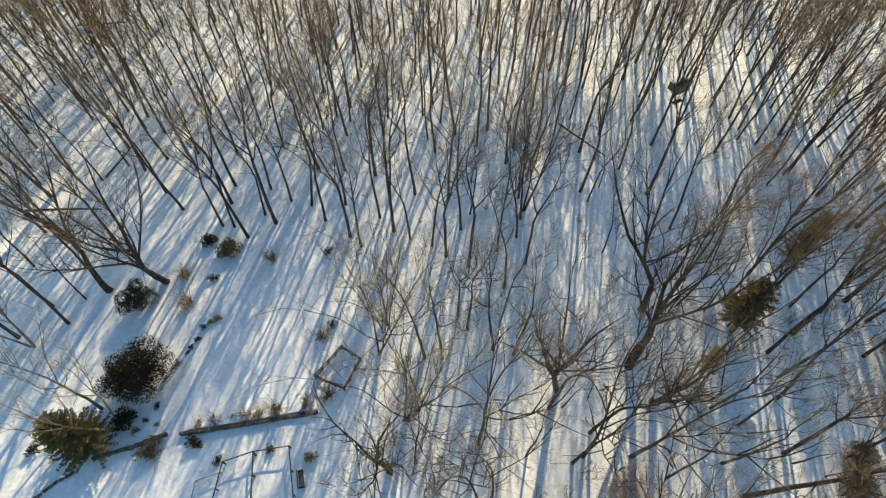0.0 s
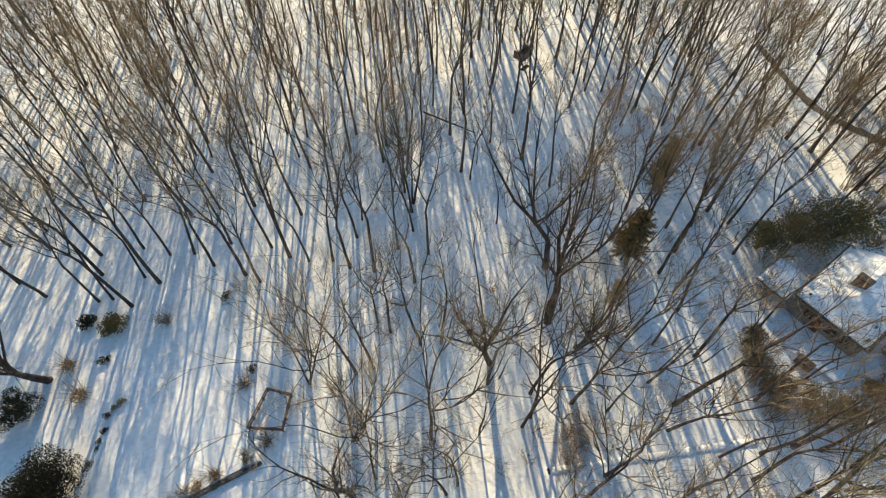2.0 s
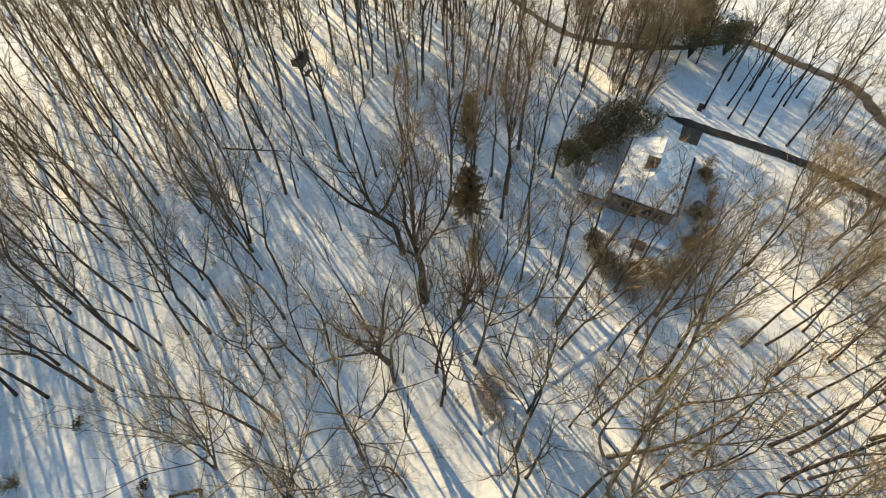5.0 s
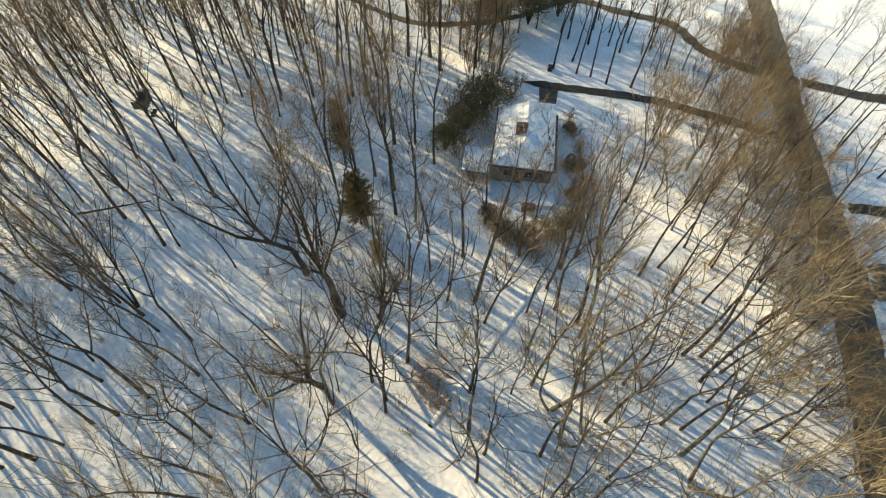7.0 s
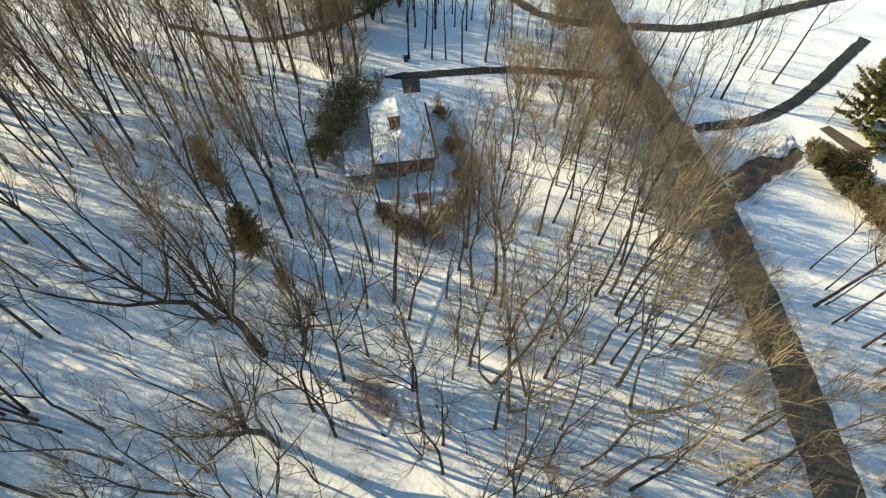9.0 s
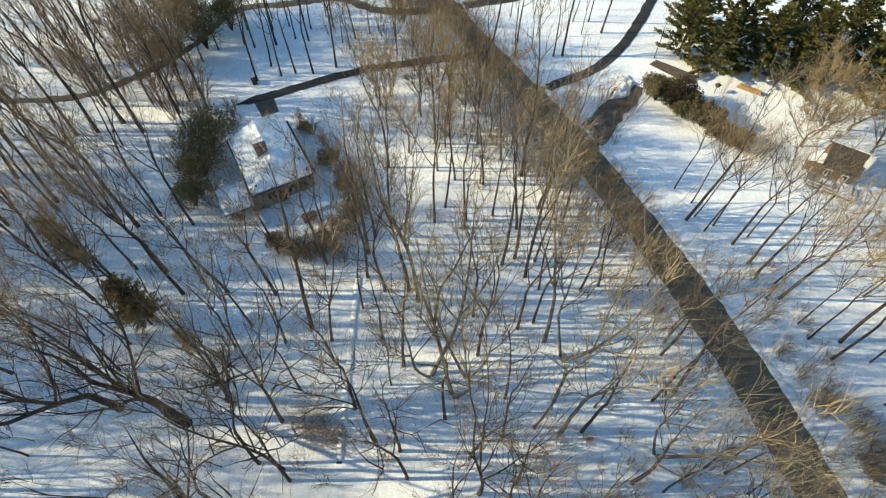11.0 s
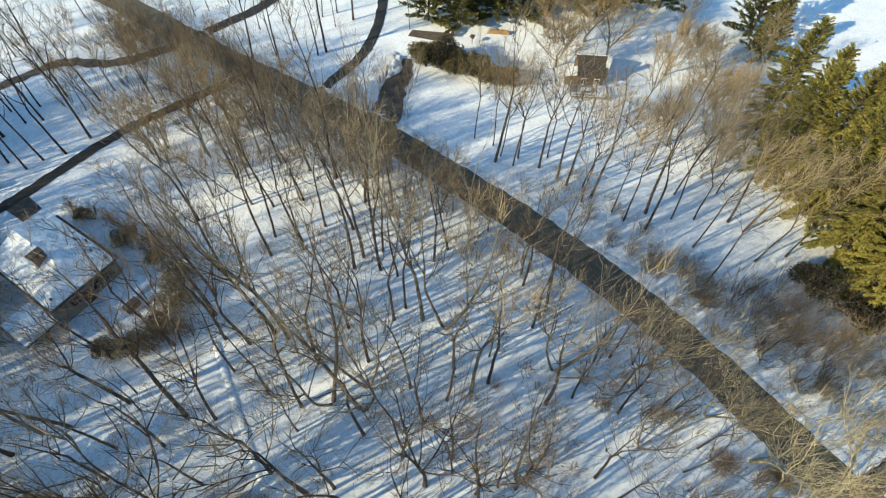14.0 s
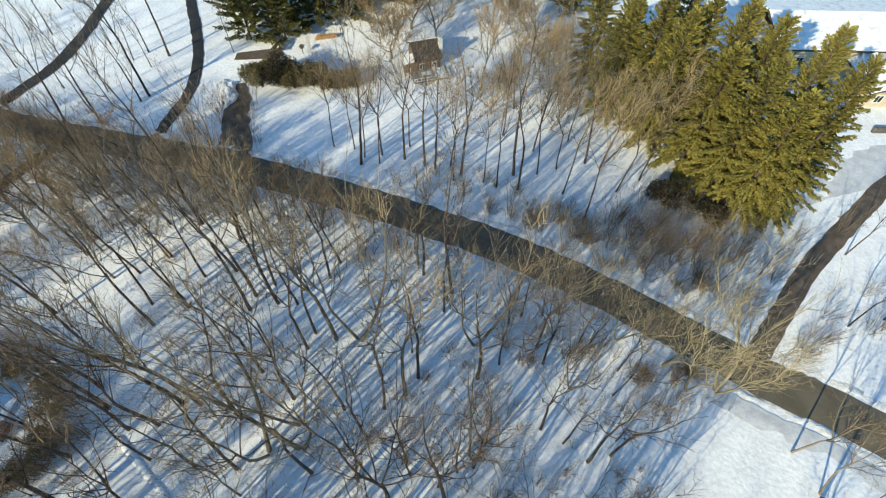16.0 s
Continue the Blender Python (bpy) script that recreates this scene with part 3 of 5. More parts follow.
plant(SMALL_KINDS, SMALL, 10)
STEM_KINDS = [bare_tree(151, 25, 0.16, 0.2, 8, 0.2, 2.0, 5, 3, 5, stems=4, leads=3, twig=PALE_TWIG, fine=0.6, label="bare tree with several steep stems from one root", group=GROUP)]
plant(STEM_KINDS, ((-3.7, 16.8, 27), (-7.0, 24.0, 25)), 25)
LIGHT_KINDS = [bare_tree(111 + i, 22, 0.16, 0.38, 10, 0.28, 1.25, 4, 3, 5, fine=1.7, leads=1, label="tall bare forest tree deep in the wood", group=GROUP) for i in range(4)]
THIN_KINDS = [bare_tree(121 + i, 22, 0.17, 0.38, 9, 0.29, 1.25, 4, 3, 4, fine=1.9, leads=1, label="tall bare forest tree", group=GROUP) for i in range(3)]
DEEP_KINDS = [bare_tree(161 + i, 22, 0.17, 0.4, 7, 0.3, 1.0, 3, 3, 3, fine=2.4, leads=1, heavy=0, label="tall bare forest tree", group=GROUP) for i in range(3)]
SAPLING_KINDS = [bare_tree(131 + i, 7, 0.04, 0.25, 5, 0.25, 1.2, 3, 2, 2, leads=1, name="sapling", label="thin bare sapling in the snow", group="saplings under the trees") for i in range(3)]
GARDEN = ((-50, 4), (-37, 31), (-31, 42), (-14, 42), (-10, 30), (-8, 20), (-6, 14), (-6, 0))
YARD = ((42, 2), (48, 26), (70, 26), (79, 14), (79, -14), (60, -12), (52, 0))


def inside(x, y, poly):
    hit = False
    for (ax, ay), (bx, by) in zip(poly, poly[1:] + poly[:1]):
        if (ay > y) != (by > y) and x < ax + (y - ay) / (by - ay) * (bx - ax):
            hit = not hit
    return hit


TAKEN = [(x, y) for x, y, h in TALL + SLIM + OAKS + CLUMPS + PALE + SMALL]


def free_spots(count, x0, x1, y0, y1, gap, rng, open_to=0.0):
    """Random places in a stretch of the wood, clear of roads, yards and other trees."""
    got = []
    for _ in range(count * 12):
        x, y = rng.uniform(x0, x1), rng.uniform(y0, y1)
        if len(got) == count:
            break
        if x < -54 - 0.5 * y or inside(x, y, GARDEN) or inside(x, y, YARD) or clear_of(x, y) < 4.5 + open_to:
            continue
        if min((x - a) ** 2 + (y - b) ** 2 for a, b in TAKEN) < gap * gap:
            continue
        TAKEN.append((x, y))
        got.append((x, y))
    return got


def heights(spots, low, high, rng):
    return [(x, y, rng.uniform(low, high)) for x, y in spots]


wild = np.random.RandomState(17)
plant(DENSE_KINDS, heights(free_spots(24, -66, 0, 44, 66, 2.4, wild) + free_spots(12, 0, 46, 62, 86, 2.4, wild) + free_spots(14, 44, 74, 44, 72, 2.2, wild), 19, 26, wild), 22)
far_wood("north_woods", LIGHT_KINDS, heights(free_spots(58, -84, 72, 58, 84, 2.3, wild), 19, 26, wild), 22, "tall bare woods behind the nearest trees")
plant(DENSE_KINDS, heights(free_spots(12, 28, 48, 24, 46, 2.6, wild), 18, 25, wild), 22)
plant(SLIM_KINDS, heights(free_spots(28, 8, 68, -26, 22, 2.4, wild), 15, 22, wild), 14)
plant(SLIM_KINDS, heights(free_spots(12, -11, 22, -31, -4, 1.8, wild), 12, 20, wild), 14)
plant(SLIM_KINDS, heights(free_spots(7, -9, 12, 18, 44, 1.8, wild), 14, 22, wild), 14)
plant(SMALL_KINDS, heights(free_spots(6, -11, 26, -31, 2, 1.8, wild), 10, 18, wild), 10)
ROADSIDE_KINDS = [bare_tree(141 + i, 13, 0.14, 0.24, 7, 0.3, 1.5, 5, 2, 4, stems=2 + i, fine=0.75, heavy=5, bark=YELLOW_BARK, twig=YELLOW_TWIG, leads=2, wander=0.07, label="spreading roadside tree with pale yellow bark", group="pale trees at the roadside") for i in range(2)]
plant(ROADSIDE_KINDS, ((-15.9, -32.0, 19), (-10.1, -32.3, 16.5), (2.4, -32.3, 15), (-13.2, -30.6, 14), (-4.5, -32.6, 13)), 13)
plant(PALE_KINDS, ((-2.0, -24.5, 16),), 16)
plant(OAK_KINDS, ((-4.9, 11.5, 19),), 21)
# unseen trees under the viewer, added so their shadows fall on the southern snow
plant(TALL_KINDS, ((-7, -6, 20), (-3, -9, 19), (3, -12, 18), (4, -8, 19), (7, -3, 20), (-5, 0, 20), (9, -9, 18), (-11, -7, 19), (-9, -2, 19)), 22)
plant(PALE_KINDS, ((-35.6, 17.2, 19), (-33.0, 15.2, 17), (-46, 24, 19)), 16)
plant(SLIM_KINDS, ((-26, -59, 11), (-27.5, -48, 12), (-31, -51, 12), (-35, -57, 13)), 14)
far_wood("far_woods", THIN_KINDS, heights(free_spots(50, -88, 80, 78, 104, 2.6, wild), 20, 27, wild), 22, "bare woods standing deep beyond the clearing")
# mostly out of view: coarse trees added to shade the northern snow
far_wood("deep_woods", DEEP_KINDS, heights(free_spots(110, -110, 112, 92, 150, 3.0, wild), 20, 27, wild), 22, "bare woods far behind the clearing, added mostly for their shade")
far_wood("west_woods", LIGHT_KINDS, heights(free_spots(54, -92, -40, 14, 84, 2.6, wild), 19, 26, wild), 22, "bare woods beyond the garden lawn")
far_wood("east_woods", THIN_KINDS, heights(free_spots(34, 78, 130, 14, 90, 3.2, wild), 15, 22, wild), 22, "bare woods along the brown track")
far_wood("yard_woods", LIGHT_KINDS, heights(free_spots(58, 62, 106, 27, 66, 2.0, wild), 15, 22, wild), 22, "brown bare woods behind the house drive")
far_wood("young_woods", SLIM_KINDS, heights(free_spots(20, -60, 72, 26, 70, 1.8, wild) + free_spots(14, 82, 112, 2, 22, 2.0, wild), 9, 16, wild), 14, "young bare stems among the tall trees")
far_wood("north_east_woods", LIGHT_KINDS, heights(free_spots(46, 8, 70, 56, 100, 2.2, wild), 19, 26, wild), 22, "tall brown bare woods beyond the tree stand")
far_wood("sun_woods", THIN_KINDS, heights(free_spots(14, -12, 48, 76, 106, 2.0, wild), 20, 27, wild), 22, "bare woods between the viewer and the low sun")
# trees set out of view to throw shadows across the road and its bank
plant(TALL_KINDS, ((-25, -12, 16), (-29, -6, 18), (-33, -14, 16), (-37, -8, 18), (-41, -16, 16), (-45, -9, 17), (-31, -20, 13), (-38, -22, 13), (-24, -3, 18), (-47, -20, 15)), 22)
plant(SMALL_KINDS, heights(free_spots(6, -14, 12, -32, -10, 1.3, wild), 8, 14, wild), 10)
plant(SLIM_KINDS, heights(free_spots(8, -10, 30, -31, -8, 1.4, wild), 12, 19, wild), 14)
plant(SLIM_KINDS, ((-6, -29, 11), (-1, -30, 10), (4, -31, 10), (7.5, -31.5, 10), (-4.5, -43.5, 9), (-12.5, -44.5, 9), (-17, -50, 10)), 14)
plant(SLIM_KINDS, heights(free_spots(22, 70, 112, -46, -6, 2.2, wild), 9, 14, wild), 14)
far_wood("hill_woods", THIN_KINDS, heights(free_spots(38, -84, -2, 80, 108, 2.0, wild), 19, 26, wild), 22, "bare woods rising behind the garden")
plant(DENSE_KINDS, heights(free_spots(4, -14, 18, 40, 64, 1.6, wild), 18, 24, wild), 22)
plant(SAPLING_KINDS, heights(free_spots(45, -12, 60, -30, 40, 1.2, wild), 4, 8, wild), 7)


# ---- evergreens ----
def spruce(seed, tall, wide, needles, label, boughs=150, low=0.06, droop=0.25, group="", blade=(0.75, 0.13), name="spruce_tree", taper=0.75, step=0.25):
    """A conifer: a trunk and tiers of boughs, each hung with many flat sprays."""
    rng = np.random.RandomState(seed)
    root = thing(name, Matrix.Identity(4), label, "evergreen tree", group)
    spine = bent((0, 0, -0.1), (0, 0, 1), tall * 0.98, 8, 0.02, 0.012, rng)
    piece("trunk", Shape().tube(spine, [tall * 0.014 * (1 - i / 8.5) + 0.02 for i in range(9)], 7).mesh("trunk", BARK, True), root)
    crown, ribs = Shape(), Shape()
    for k in range(boughs):
        f = low + (0.99 - low) * ((k + rng.uniform(0, 1)) / boughs) ** 0.9
        q = 2.4 * k + rng.uniform(-0.4, 0.4)
        long = (wide * (1 - f) ** taper + 0.35) * rng.uniform(0.72 if taper > 0.5 else 0.45, 1.15)
        way = np.array((math.cos(q), math.sin(q), 0.25 + 0.7 * f - droop * (1 - f)))
        path = bent((0, 0, f * tall), way, long, 4, -droop * 0.35 * (1 - f) + 0.03, 0.06, rng)
        ribs.tube(path, [0.035, 0.028, 0.02, 0.013, 0.006], 3)
        n = max(3, int(long / step))
        for j in range(n):
            g = (0.18 + 0.82 * (j + rng.uniform(0, 1)) / n) * 4
            i = min(3, int(g))
            p = path[i] + (path[i + 1] - path[i]) * (g - i)
            d = path[i + 1] - path[i]
            d /= np.linalg.norm(d)
            out = np.cross(d, (0, 0, 1))
            for s in (-1, 1, 0):
                size = blade[0] * rng.uniform(0.6, 1.2) * (1.15 - 0.12 * g)
                along = d * 0.75 + out * s * 0.75 + np.array((0, 0, 0.35 if s == 0 else -0.15)) + rng.normal(0, 0.18, 3)
                along *= size / np.linalg.norm(along)
                flat = np.cross(along, (0, 0, 1)) + rng.normal(0, 0.35, 3) * size
                flat *= blade[1] * rng.uniform(0.7, 1.4) / (np.linalg.norm(flat) + 1e-6)
                crown.leaf(p, along, flat)
    piece("bough", ribs.mesh("bough", BARK), root)
    piece("crown", crown.mesh("crown", needles), root, None, "dense needle sprays")
    return root


def leafy_bush(seed, wide, tall, leaves, label, count=2600, size=0.28, category="bush", name="evergreen_bush", group="", lumps=9):
    """An evergreen bush: stems, and lumps of many small leaf blades round them."""
    rng = np.random.RandomState(seed)
    root = thing(name, Matrix.Identity(4), label, category, group)
    stems, crown = Shape(), Shape()
    spots = []
    for k in range(lumps):
        q, r = 2.4 * k + rng.uniform(-0.3, 0.3), wide * 0.36 * math.sqrt((k + 0.3) / lumps)
        c = np.array((math.cos(q) * r, math.sin(q) * r, tall * rng.uniform(0.45, 0.68) * (1 - 0.35 * r / wide)))
        spots.append((c, rng.uniform(0.55, 0.85)))
        stems.tube(bent((0, 0, -0.05), c * (0.6, 0.6, 1), np.linalg.norm(c), 4, 0.0, 0.06, rng), [0.09, 0.07, 0.05, 0.035, 0.02], 5)
    for _ in range(count):
        c, s = spots[rng.randint(lumps)]
        n = rng.normal(0, 1, 3)
        n[2] = n[2] * 0.8 + 0.25
        n /= np.linalg.norm(n)
        p = c + n * np.array((wide * 0.27, wide * 0.27, tall * 0.34)) * s * rng.uniform(0.55, 1.1)
        if p[2] < 0.05:
            p[2] = rng.uniform(0.05, 0.3)
        along = n * 0.6 + rng.normal(0, 0.5, 3)
        along *= size * rng.uniform(0.6, 1.3) / np.linalg.norm(along)
        flat = np.cross(along, rng.normal(0, 1, 3))
        flat *= size * 0.32 / (np.linalg.norm(flat) + 1e-6)
        crown.leaf(p, along, flat)
    piece("stem", stems.mesh("stem", BARK, True), root)
    piece("crown", crown.mesh("crown", leaves), root, None, "dense evergreen leaves")
    return root


def bare_shrub(seed, tall, wide, twig, label, stems=9, forks=5, twigs=7, group="bare shrubs", category="shrub", fine=1.0):
    """A leafless thicket: stems from one root, each with branches and many twigs."""
    rng = np.random.RandomState(seed)
    root = thing("bare_shrub", Matrix.Identity(4), label, category, group)
    canes, crown = Shape(), Shape()
    for k in range(stems):
        q = 2.4 * k + rng.uniform(-0.4, 0.4)
        out = rng.uniform(0.15, 1.0) * wide * 0.5 / tall
        root_out = rng.uniform(0.05, 0.22) * wide
        path = bent((math.cos(q) * root_out, math.sin(q) * root_out, -0.05), (math.cos(q) * out, math.sin(q) * out, 1), tall * rng.uniform(0.7, 1.05), 5, 0.02, 0.1, rng)
        canes.tube(path, [0.035 * fine, 0.03 * fine, 0.024 * fine, 0.018 * fine, 0.012 * fine, 0.006 * fine], 4)
        for b in range(forks):
            g = rng.uniform(0.8, 5)
            i = min(4, int(g))
            p = path[i] + (path[i + 1] - path[i]) * (g - i)
            d = path[i + 1] - path[i]
            d = d / np.linalg.norm(d) + rng.normal(0, 0.5, 3)
            fork = bent(p, d, tall * rng.uniform(0.15, 0.38), 2, 0.08, 0.12, rng)
            crown.spike(fork[0], fork[1], 0.018 * fine)
            crown.spike(fork[1] + (fork[0] - fork[1]) * 0.35, fork[2], 0.014 * fine)
            for w in range(twigs):
                e = rng.uniform(0.1, 2)
                j = min(1, int(e))
                tp = fork[j] + (fork[j + 1] - fork[j]) * (e - j)
                d3 = fork[j + 1] - fork[j]
                d3 = d3 / np.linalg.norm(d3) + rng.normal(0, 0.8, 3)
                crown.blade(tp, tp + d3 * rng.uniform(0.25, 0.7), 0.011 * fine)
    piece("cane", canes.mesh("cane", twig), root)
    piece("crown", crown.mesh("crown", twig), root, None, "fine bare twigs")
    return root


def place(ob, x, y, turn=0.0, k=1.0, kz=None):
    ob.matrix_basis = pose(x, y, 0, 0, 0, turn) @ Matrix.Diagonal((k, k, kz or k, 1))
    return ob


def remove_kinds(kinds):
    for ob in kinds:
        for o in (*ob.children_recursive, ob):
            bpy.data.objects.remove(o)


def copies(kinds, spots, rng):
    """Copies of the kinds at (x, y, scale), then the kinds themselves leave."""
    for x, y, k in spots:
        copy_thing(kinds[rng.randint(len(kinds))], pose(x, y, 0, 0, 0, rng.uniform(0, 360)) @ Matrix.Diagonal((k, k, k * rng.uniform(0.85, 1.15), 1)))
    remove_kinds(kinds)


# the stand of tall spruces beyond the road
SPRUCES = "tall spruces beside the driveway"
tall_spruces = [spruce(201 + i, 20, 4.8, SPRUCE, "tall sunlit yellow-green spruce with hanging sprays", 190, group=SPRUCES, blade=(0.62, 0.115), droop=0.55, taper=0.58, step=0.155) for i in range(3)]
copies(tall_spruces, ((-7.6, -60.5, 1.12), (-3.0, -63.4, 1.15), (-11.6, -58.6, 1.1), (-14.6, -60.0, 1.05), (-15.8, -63.0, 0.8), (1.6, -69.2, 1.0), (7.0, -71.0, 0.95), (-6.5, -68, 1.05), (-12, -66.5, 1.0), (12, -75, 0.85), (5, -78, 1.0), (3.2, -66.0, 1.0), (10.5, -69.5, 0.95), (-2.5, -69.5, 1.1), (16.5, -76, 0.9)), wild)
# dark pines round the far lawn
pines = [spruce(221 + i, 14, 5.6, PINE_NEEDLES, "broad olive-green pine with loose sprays", 90, 0.03, 0.1, "pines behind the far lawn", (1.0, 0.2), "pine_tree") for i in range(2)]
copies(pines, ((66.0, -58.5, 0.8), (64.0, -65.5, 0.9), (71, -55, 0.9), (61.0, -70, 0.95), (70, -64, 1.1), (62, -77, 1.1), (57, -80, 1.1), (68, -73, 1.2), (53, -86, 1.15), (60, -87, 1.2), (47, -92, 1.0), (31, -97, 0.9), (77, -60, 1.0), (26, -92, 0.75)), wild)
# evergreens among the bare trees
place(spruce(231, 9, 2.6, BROWN_NEEDLES, "loose bronze-green evergreen among bare trunks", 230, 0.2, 0.3, "", (0.5, 0.075), "cedar_tree", 0.35, 0.2), 33.5, 28.1)
place(spruce(232, 11, 2.2, BROWN_NEEDLES, "loose bronze evergreen with thin top", 180, 0.25, 0.3, "", (0.5, 0.07), "cedar_tree", 0.4, 0.2), 41.9, 36.0)
place(spruce(233, 6.0, 1.3, BROWN_NEEDLES, "small bronze evergreen in the wood", 60, 0.2, 0.1, "", (0.5, 0.07), "cedar_tree", 0.4), 28.5, 22.3)
place(leafy_bush(234, 9.6, 6.6, OLIVE_NEEDLES, "loose dark olive hemlock close to the snowy house", 9000, 0.22, "evergreen tree", "hemlock_tree", lumps=24), 61.8, 22.8)
place(leafy_bush(235, 8.0, 5.6, BROWN_NEEDLES, "loose bronze-green hemlock beside the house wall", 7000, 0.22, "evergreen tree", "hemlock_tree", lumps=20), 56.6, 23.6)
place(spruce(236, 7.8, 2.9, OLIVE_NEEDLES, "bronze-green arborvitae beside the garden wall", 380, 0.02, 0.1, "", (0.42, 0.07), "cedar_tree", 0.45, 0.2), -35.0, 13.4)

FAR_HEMLOCKS = "bronze hemlocks beside the track"
for i, (x, y, w, h) in enumerate(((87.5, 25.5, 8.5, 9.5), (92.5, 21.5, 8.0, 8.5), (93.5, 29.5, 8.0, 9.5), (83.0, 30.5, 7.0, 8.0))):
    place(leafy_bush(251 + i, w, h, (OLIVE_NEEDLES, BROWN_NEEDLES)[i % 2], "loose bronze-olive hemlock beside the brown track", 5000, 0.3, "evergreen tree", "hemlock_tree", FAR_HEMLOCKS, 22), x, y)

# evergreen bushes
place(leafy_bush(301, 7.2, 5.0, DARK_NEEDLES, "huge rounded dark evergreen bush beside the lawn", 22000, 0.17, lumps=22), -32.0, 20.4)
place(leafy_bush(302, 4.6, 3.6, DARK_NEEDLES, "rounded dark evergreen bush at the lawn's edge", 6500, 0.16), -35.8, 29.6)
place(leafy_bush(303, 2.6, 1.6, DARK_NEEDLES, "low dark evergreen bush behind the garden wall", 1200, 0.25), -32.5, 15.9)
place(leafy_bush(304, 3.2, 1.6, BROWN_NEEDLES, "bronze evergreen bush at the lawn's edge", 1300, 0.25), -27.2, 37.4)
place(leafy_bush(305, 2.2, 1.3, DARK_NEEDLES, "dark evergreen bush at the lawn's edge", 800, 0.22), -30.0, 38.8)
place(leafy_bush(306, 6.4, 5.0, DARK_NEEDLES, "dark green holly at the roadside", 5200, 0.26), -3.2, -55.0)
place(leafy_bush(307, 5.6, 4.0, DARK_NEEDLES, "dark green holly under the spruces", 4200, 0.26), -9.0, -55.6)
HEDGE = "evergreen hedge along the driveway"
for i, (x, y, w, h) in enumerate(((60.6, -46.2, 5.2, 4.6), (58.2, -48.2, 5.6, 5.0), (55.8, -48.6, 5.0, 4.2), (53.6, -50.6, 5.2, 3.6), (51.2, -51.8, 4.4, 3.0), (48.6, -53.6, 3.8, 2.4))):
    place(leafy_bush(311 + i, w * 1.1, h * wild.uniform(1.05, 1.35), (OLIVE_NEEDLES, DARK_NEEDLES, OLIVE_NEEDLES, OLIVE_NEEDLES, BROWN_NEEDLES, BROWN_NEEDLES)[i], "tall bronze-green evergreen hedge bush beside the driveway", 6500, 0.27, "hedge", group=HEDGE), x, y)
HOUSE_SHRUBS = "evergreen shrubs round the house"
for i, (x, y, w, h) in enumerate(((42.4, 13.8, 4.0, 3.0), (40.2, 11.2, 4.4, 3.4), (40.6, 7.8, 4.6, 3.2), (43.0, 5.4, 4.4, 2.8), (46.0, 3.6, 3.6, 2.4), (50.4, 4.6, 3.2, 2.4), (56.2, 6.6, 3.4, 1.7), (63.4, 9.4, 2.2, 1.4))):
    place(leafy_bush(331 + i, w * wild.uniform(0.6, 1.15), h * wild.uniform(0.6, 1.4), BROWN_NEEDLES, "bronze-green evergreen shrub close to the house", 1900, 0.2, "shrub", "evergreen_shrub", HOUSE_SHRUBS), x, y)
place(leafy_bush(237, 5.6, 5.4, OLIVE_NEEDLES, "shaggy olive hemlock behind the side porch", 5000, 0.22, "evergreen tree", "hemlock_tree", lumps=18), 51.2, 24.4)

# tall brown brush against the house and along the wood's edge
tall_brush = [bare_shrub(441 + i, 6.5, 5.2, (TWIG, RUSSET_TWIG, TWIG)[i], "tall brown leafless brush beside the house", 14, 6, 6, "tall brush beside the house", fine=1.7) for i in range(3)]
copies(tall_brush, ((58.5, 26.5, 0.9), (53.2, 22.4, 0.6), (62.5, 26.5, 0.9), (50.5, 22.0, 0.7), (64.8, 23.8, 0.7), (47.5, 18.5, 0.7), (40.0, 8.5, 0.7), (43.0, 11.8, 0.7), (38.6, 5.4, 0.7), (42.0, 4.0, 0.75), (45.6, 2.0, 0.6), (52.0, 4.2, 0.6), (56.5, 5.2, 0.5), (67.5, 24.5, 1.0), (71.5, 25.0, 1.0), (75.0, 26.5, 1.1), (79, 33, 1.2), (84, 35, 1.2), (77, 38, 1.1), (88, 40, 1.2), (82, 44, 1.2), (91, 33, 1.2), (73, 31, 1.1), (86, 48, 1.2), (70, 29, 1.0), (95, 38, 1.2)), wild)

# bare thickets along the road and in the snow
ROADSIDE = "bare thickets along the road"
thickets = [bare_shrub(401 + i, 6.0, 4.2, (RUSSET_TWIG, ASH_TWIG, ASH_TWIG, PALE_TWIG)[i], "dense brown leafless thicket beside the road", 10, 6, 4, ROADSIDE, fine=1.15) for i in range(4)]
line = np.array([p for p in ROAD[::2] if -6 < p[0] < 106])
side = side_of(line)
line = line + side * 3.6
spots = [(p[0] + s[0] * o, p[1] + s[1] * o, wild.uniform(0.7, 1.25) * (0.6 if p[0] < 14 else 1)) for p, s in zip(line, side) for o in (wild.uniform(-0.4, 1.0), wild.uniform(1.4, 3.2), wild.uniform(3.4, 6.5)) if wild.rand() < (0.72 if p[0] > 30 else 0.36)]
spots += [(x, y, wild.uniform(0.5, 0.9)) for x, y in ((3, -44), (0, -45.5), (6, -43), (10, -43.5), (14, -42.5), (-3, -46), (17, -42), (21, -41.5), (-6, -47), (-10, -46), (-13, -44.5), (-1, -49), (-7, -51), (2, -48), (26, -40.5), (30, -39.5), (-16, -47), (-14, -52), (-12, -49), (-8, -50), (-10, -52.5), (-5.5, -49), (-3.5, -51), (-12, -54), (-6, -53.5), (-9.5, -48), (-15, -49.5), (-17, -43.5), (-16, -41.5), (-18.5, -50), (-24, -44), (-25, -48), (-20, -58), (-19, -62), (-25, -63))]
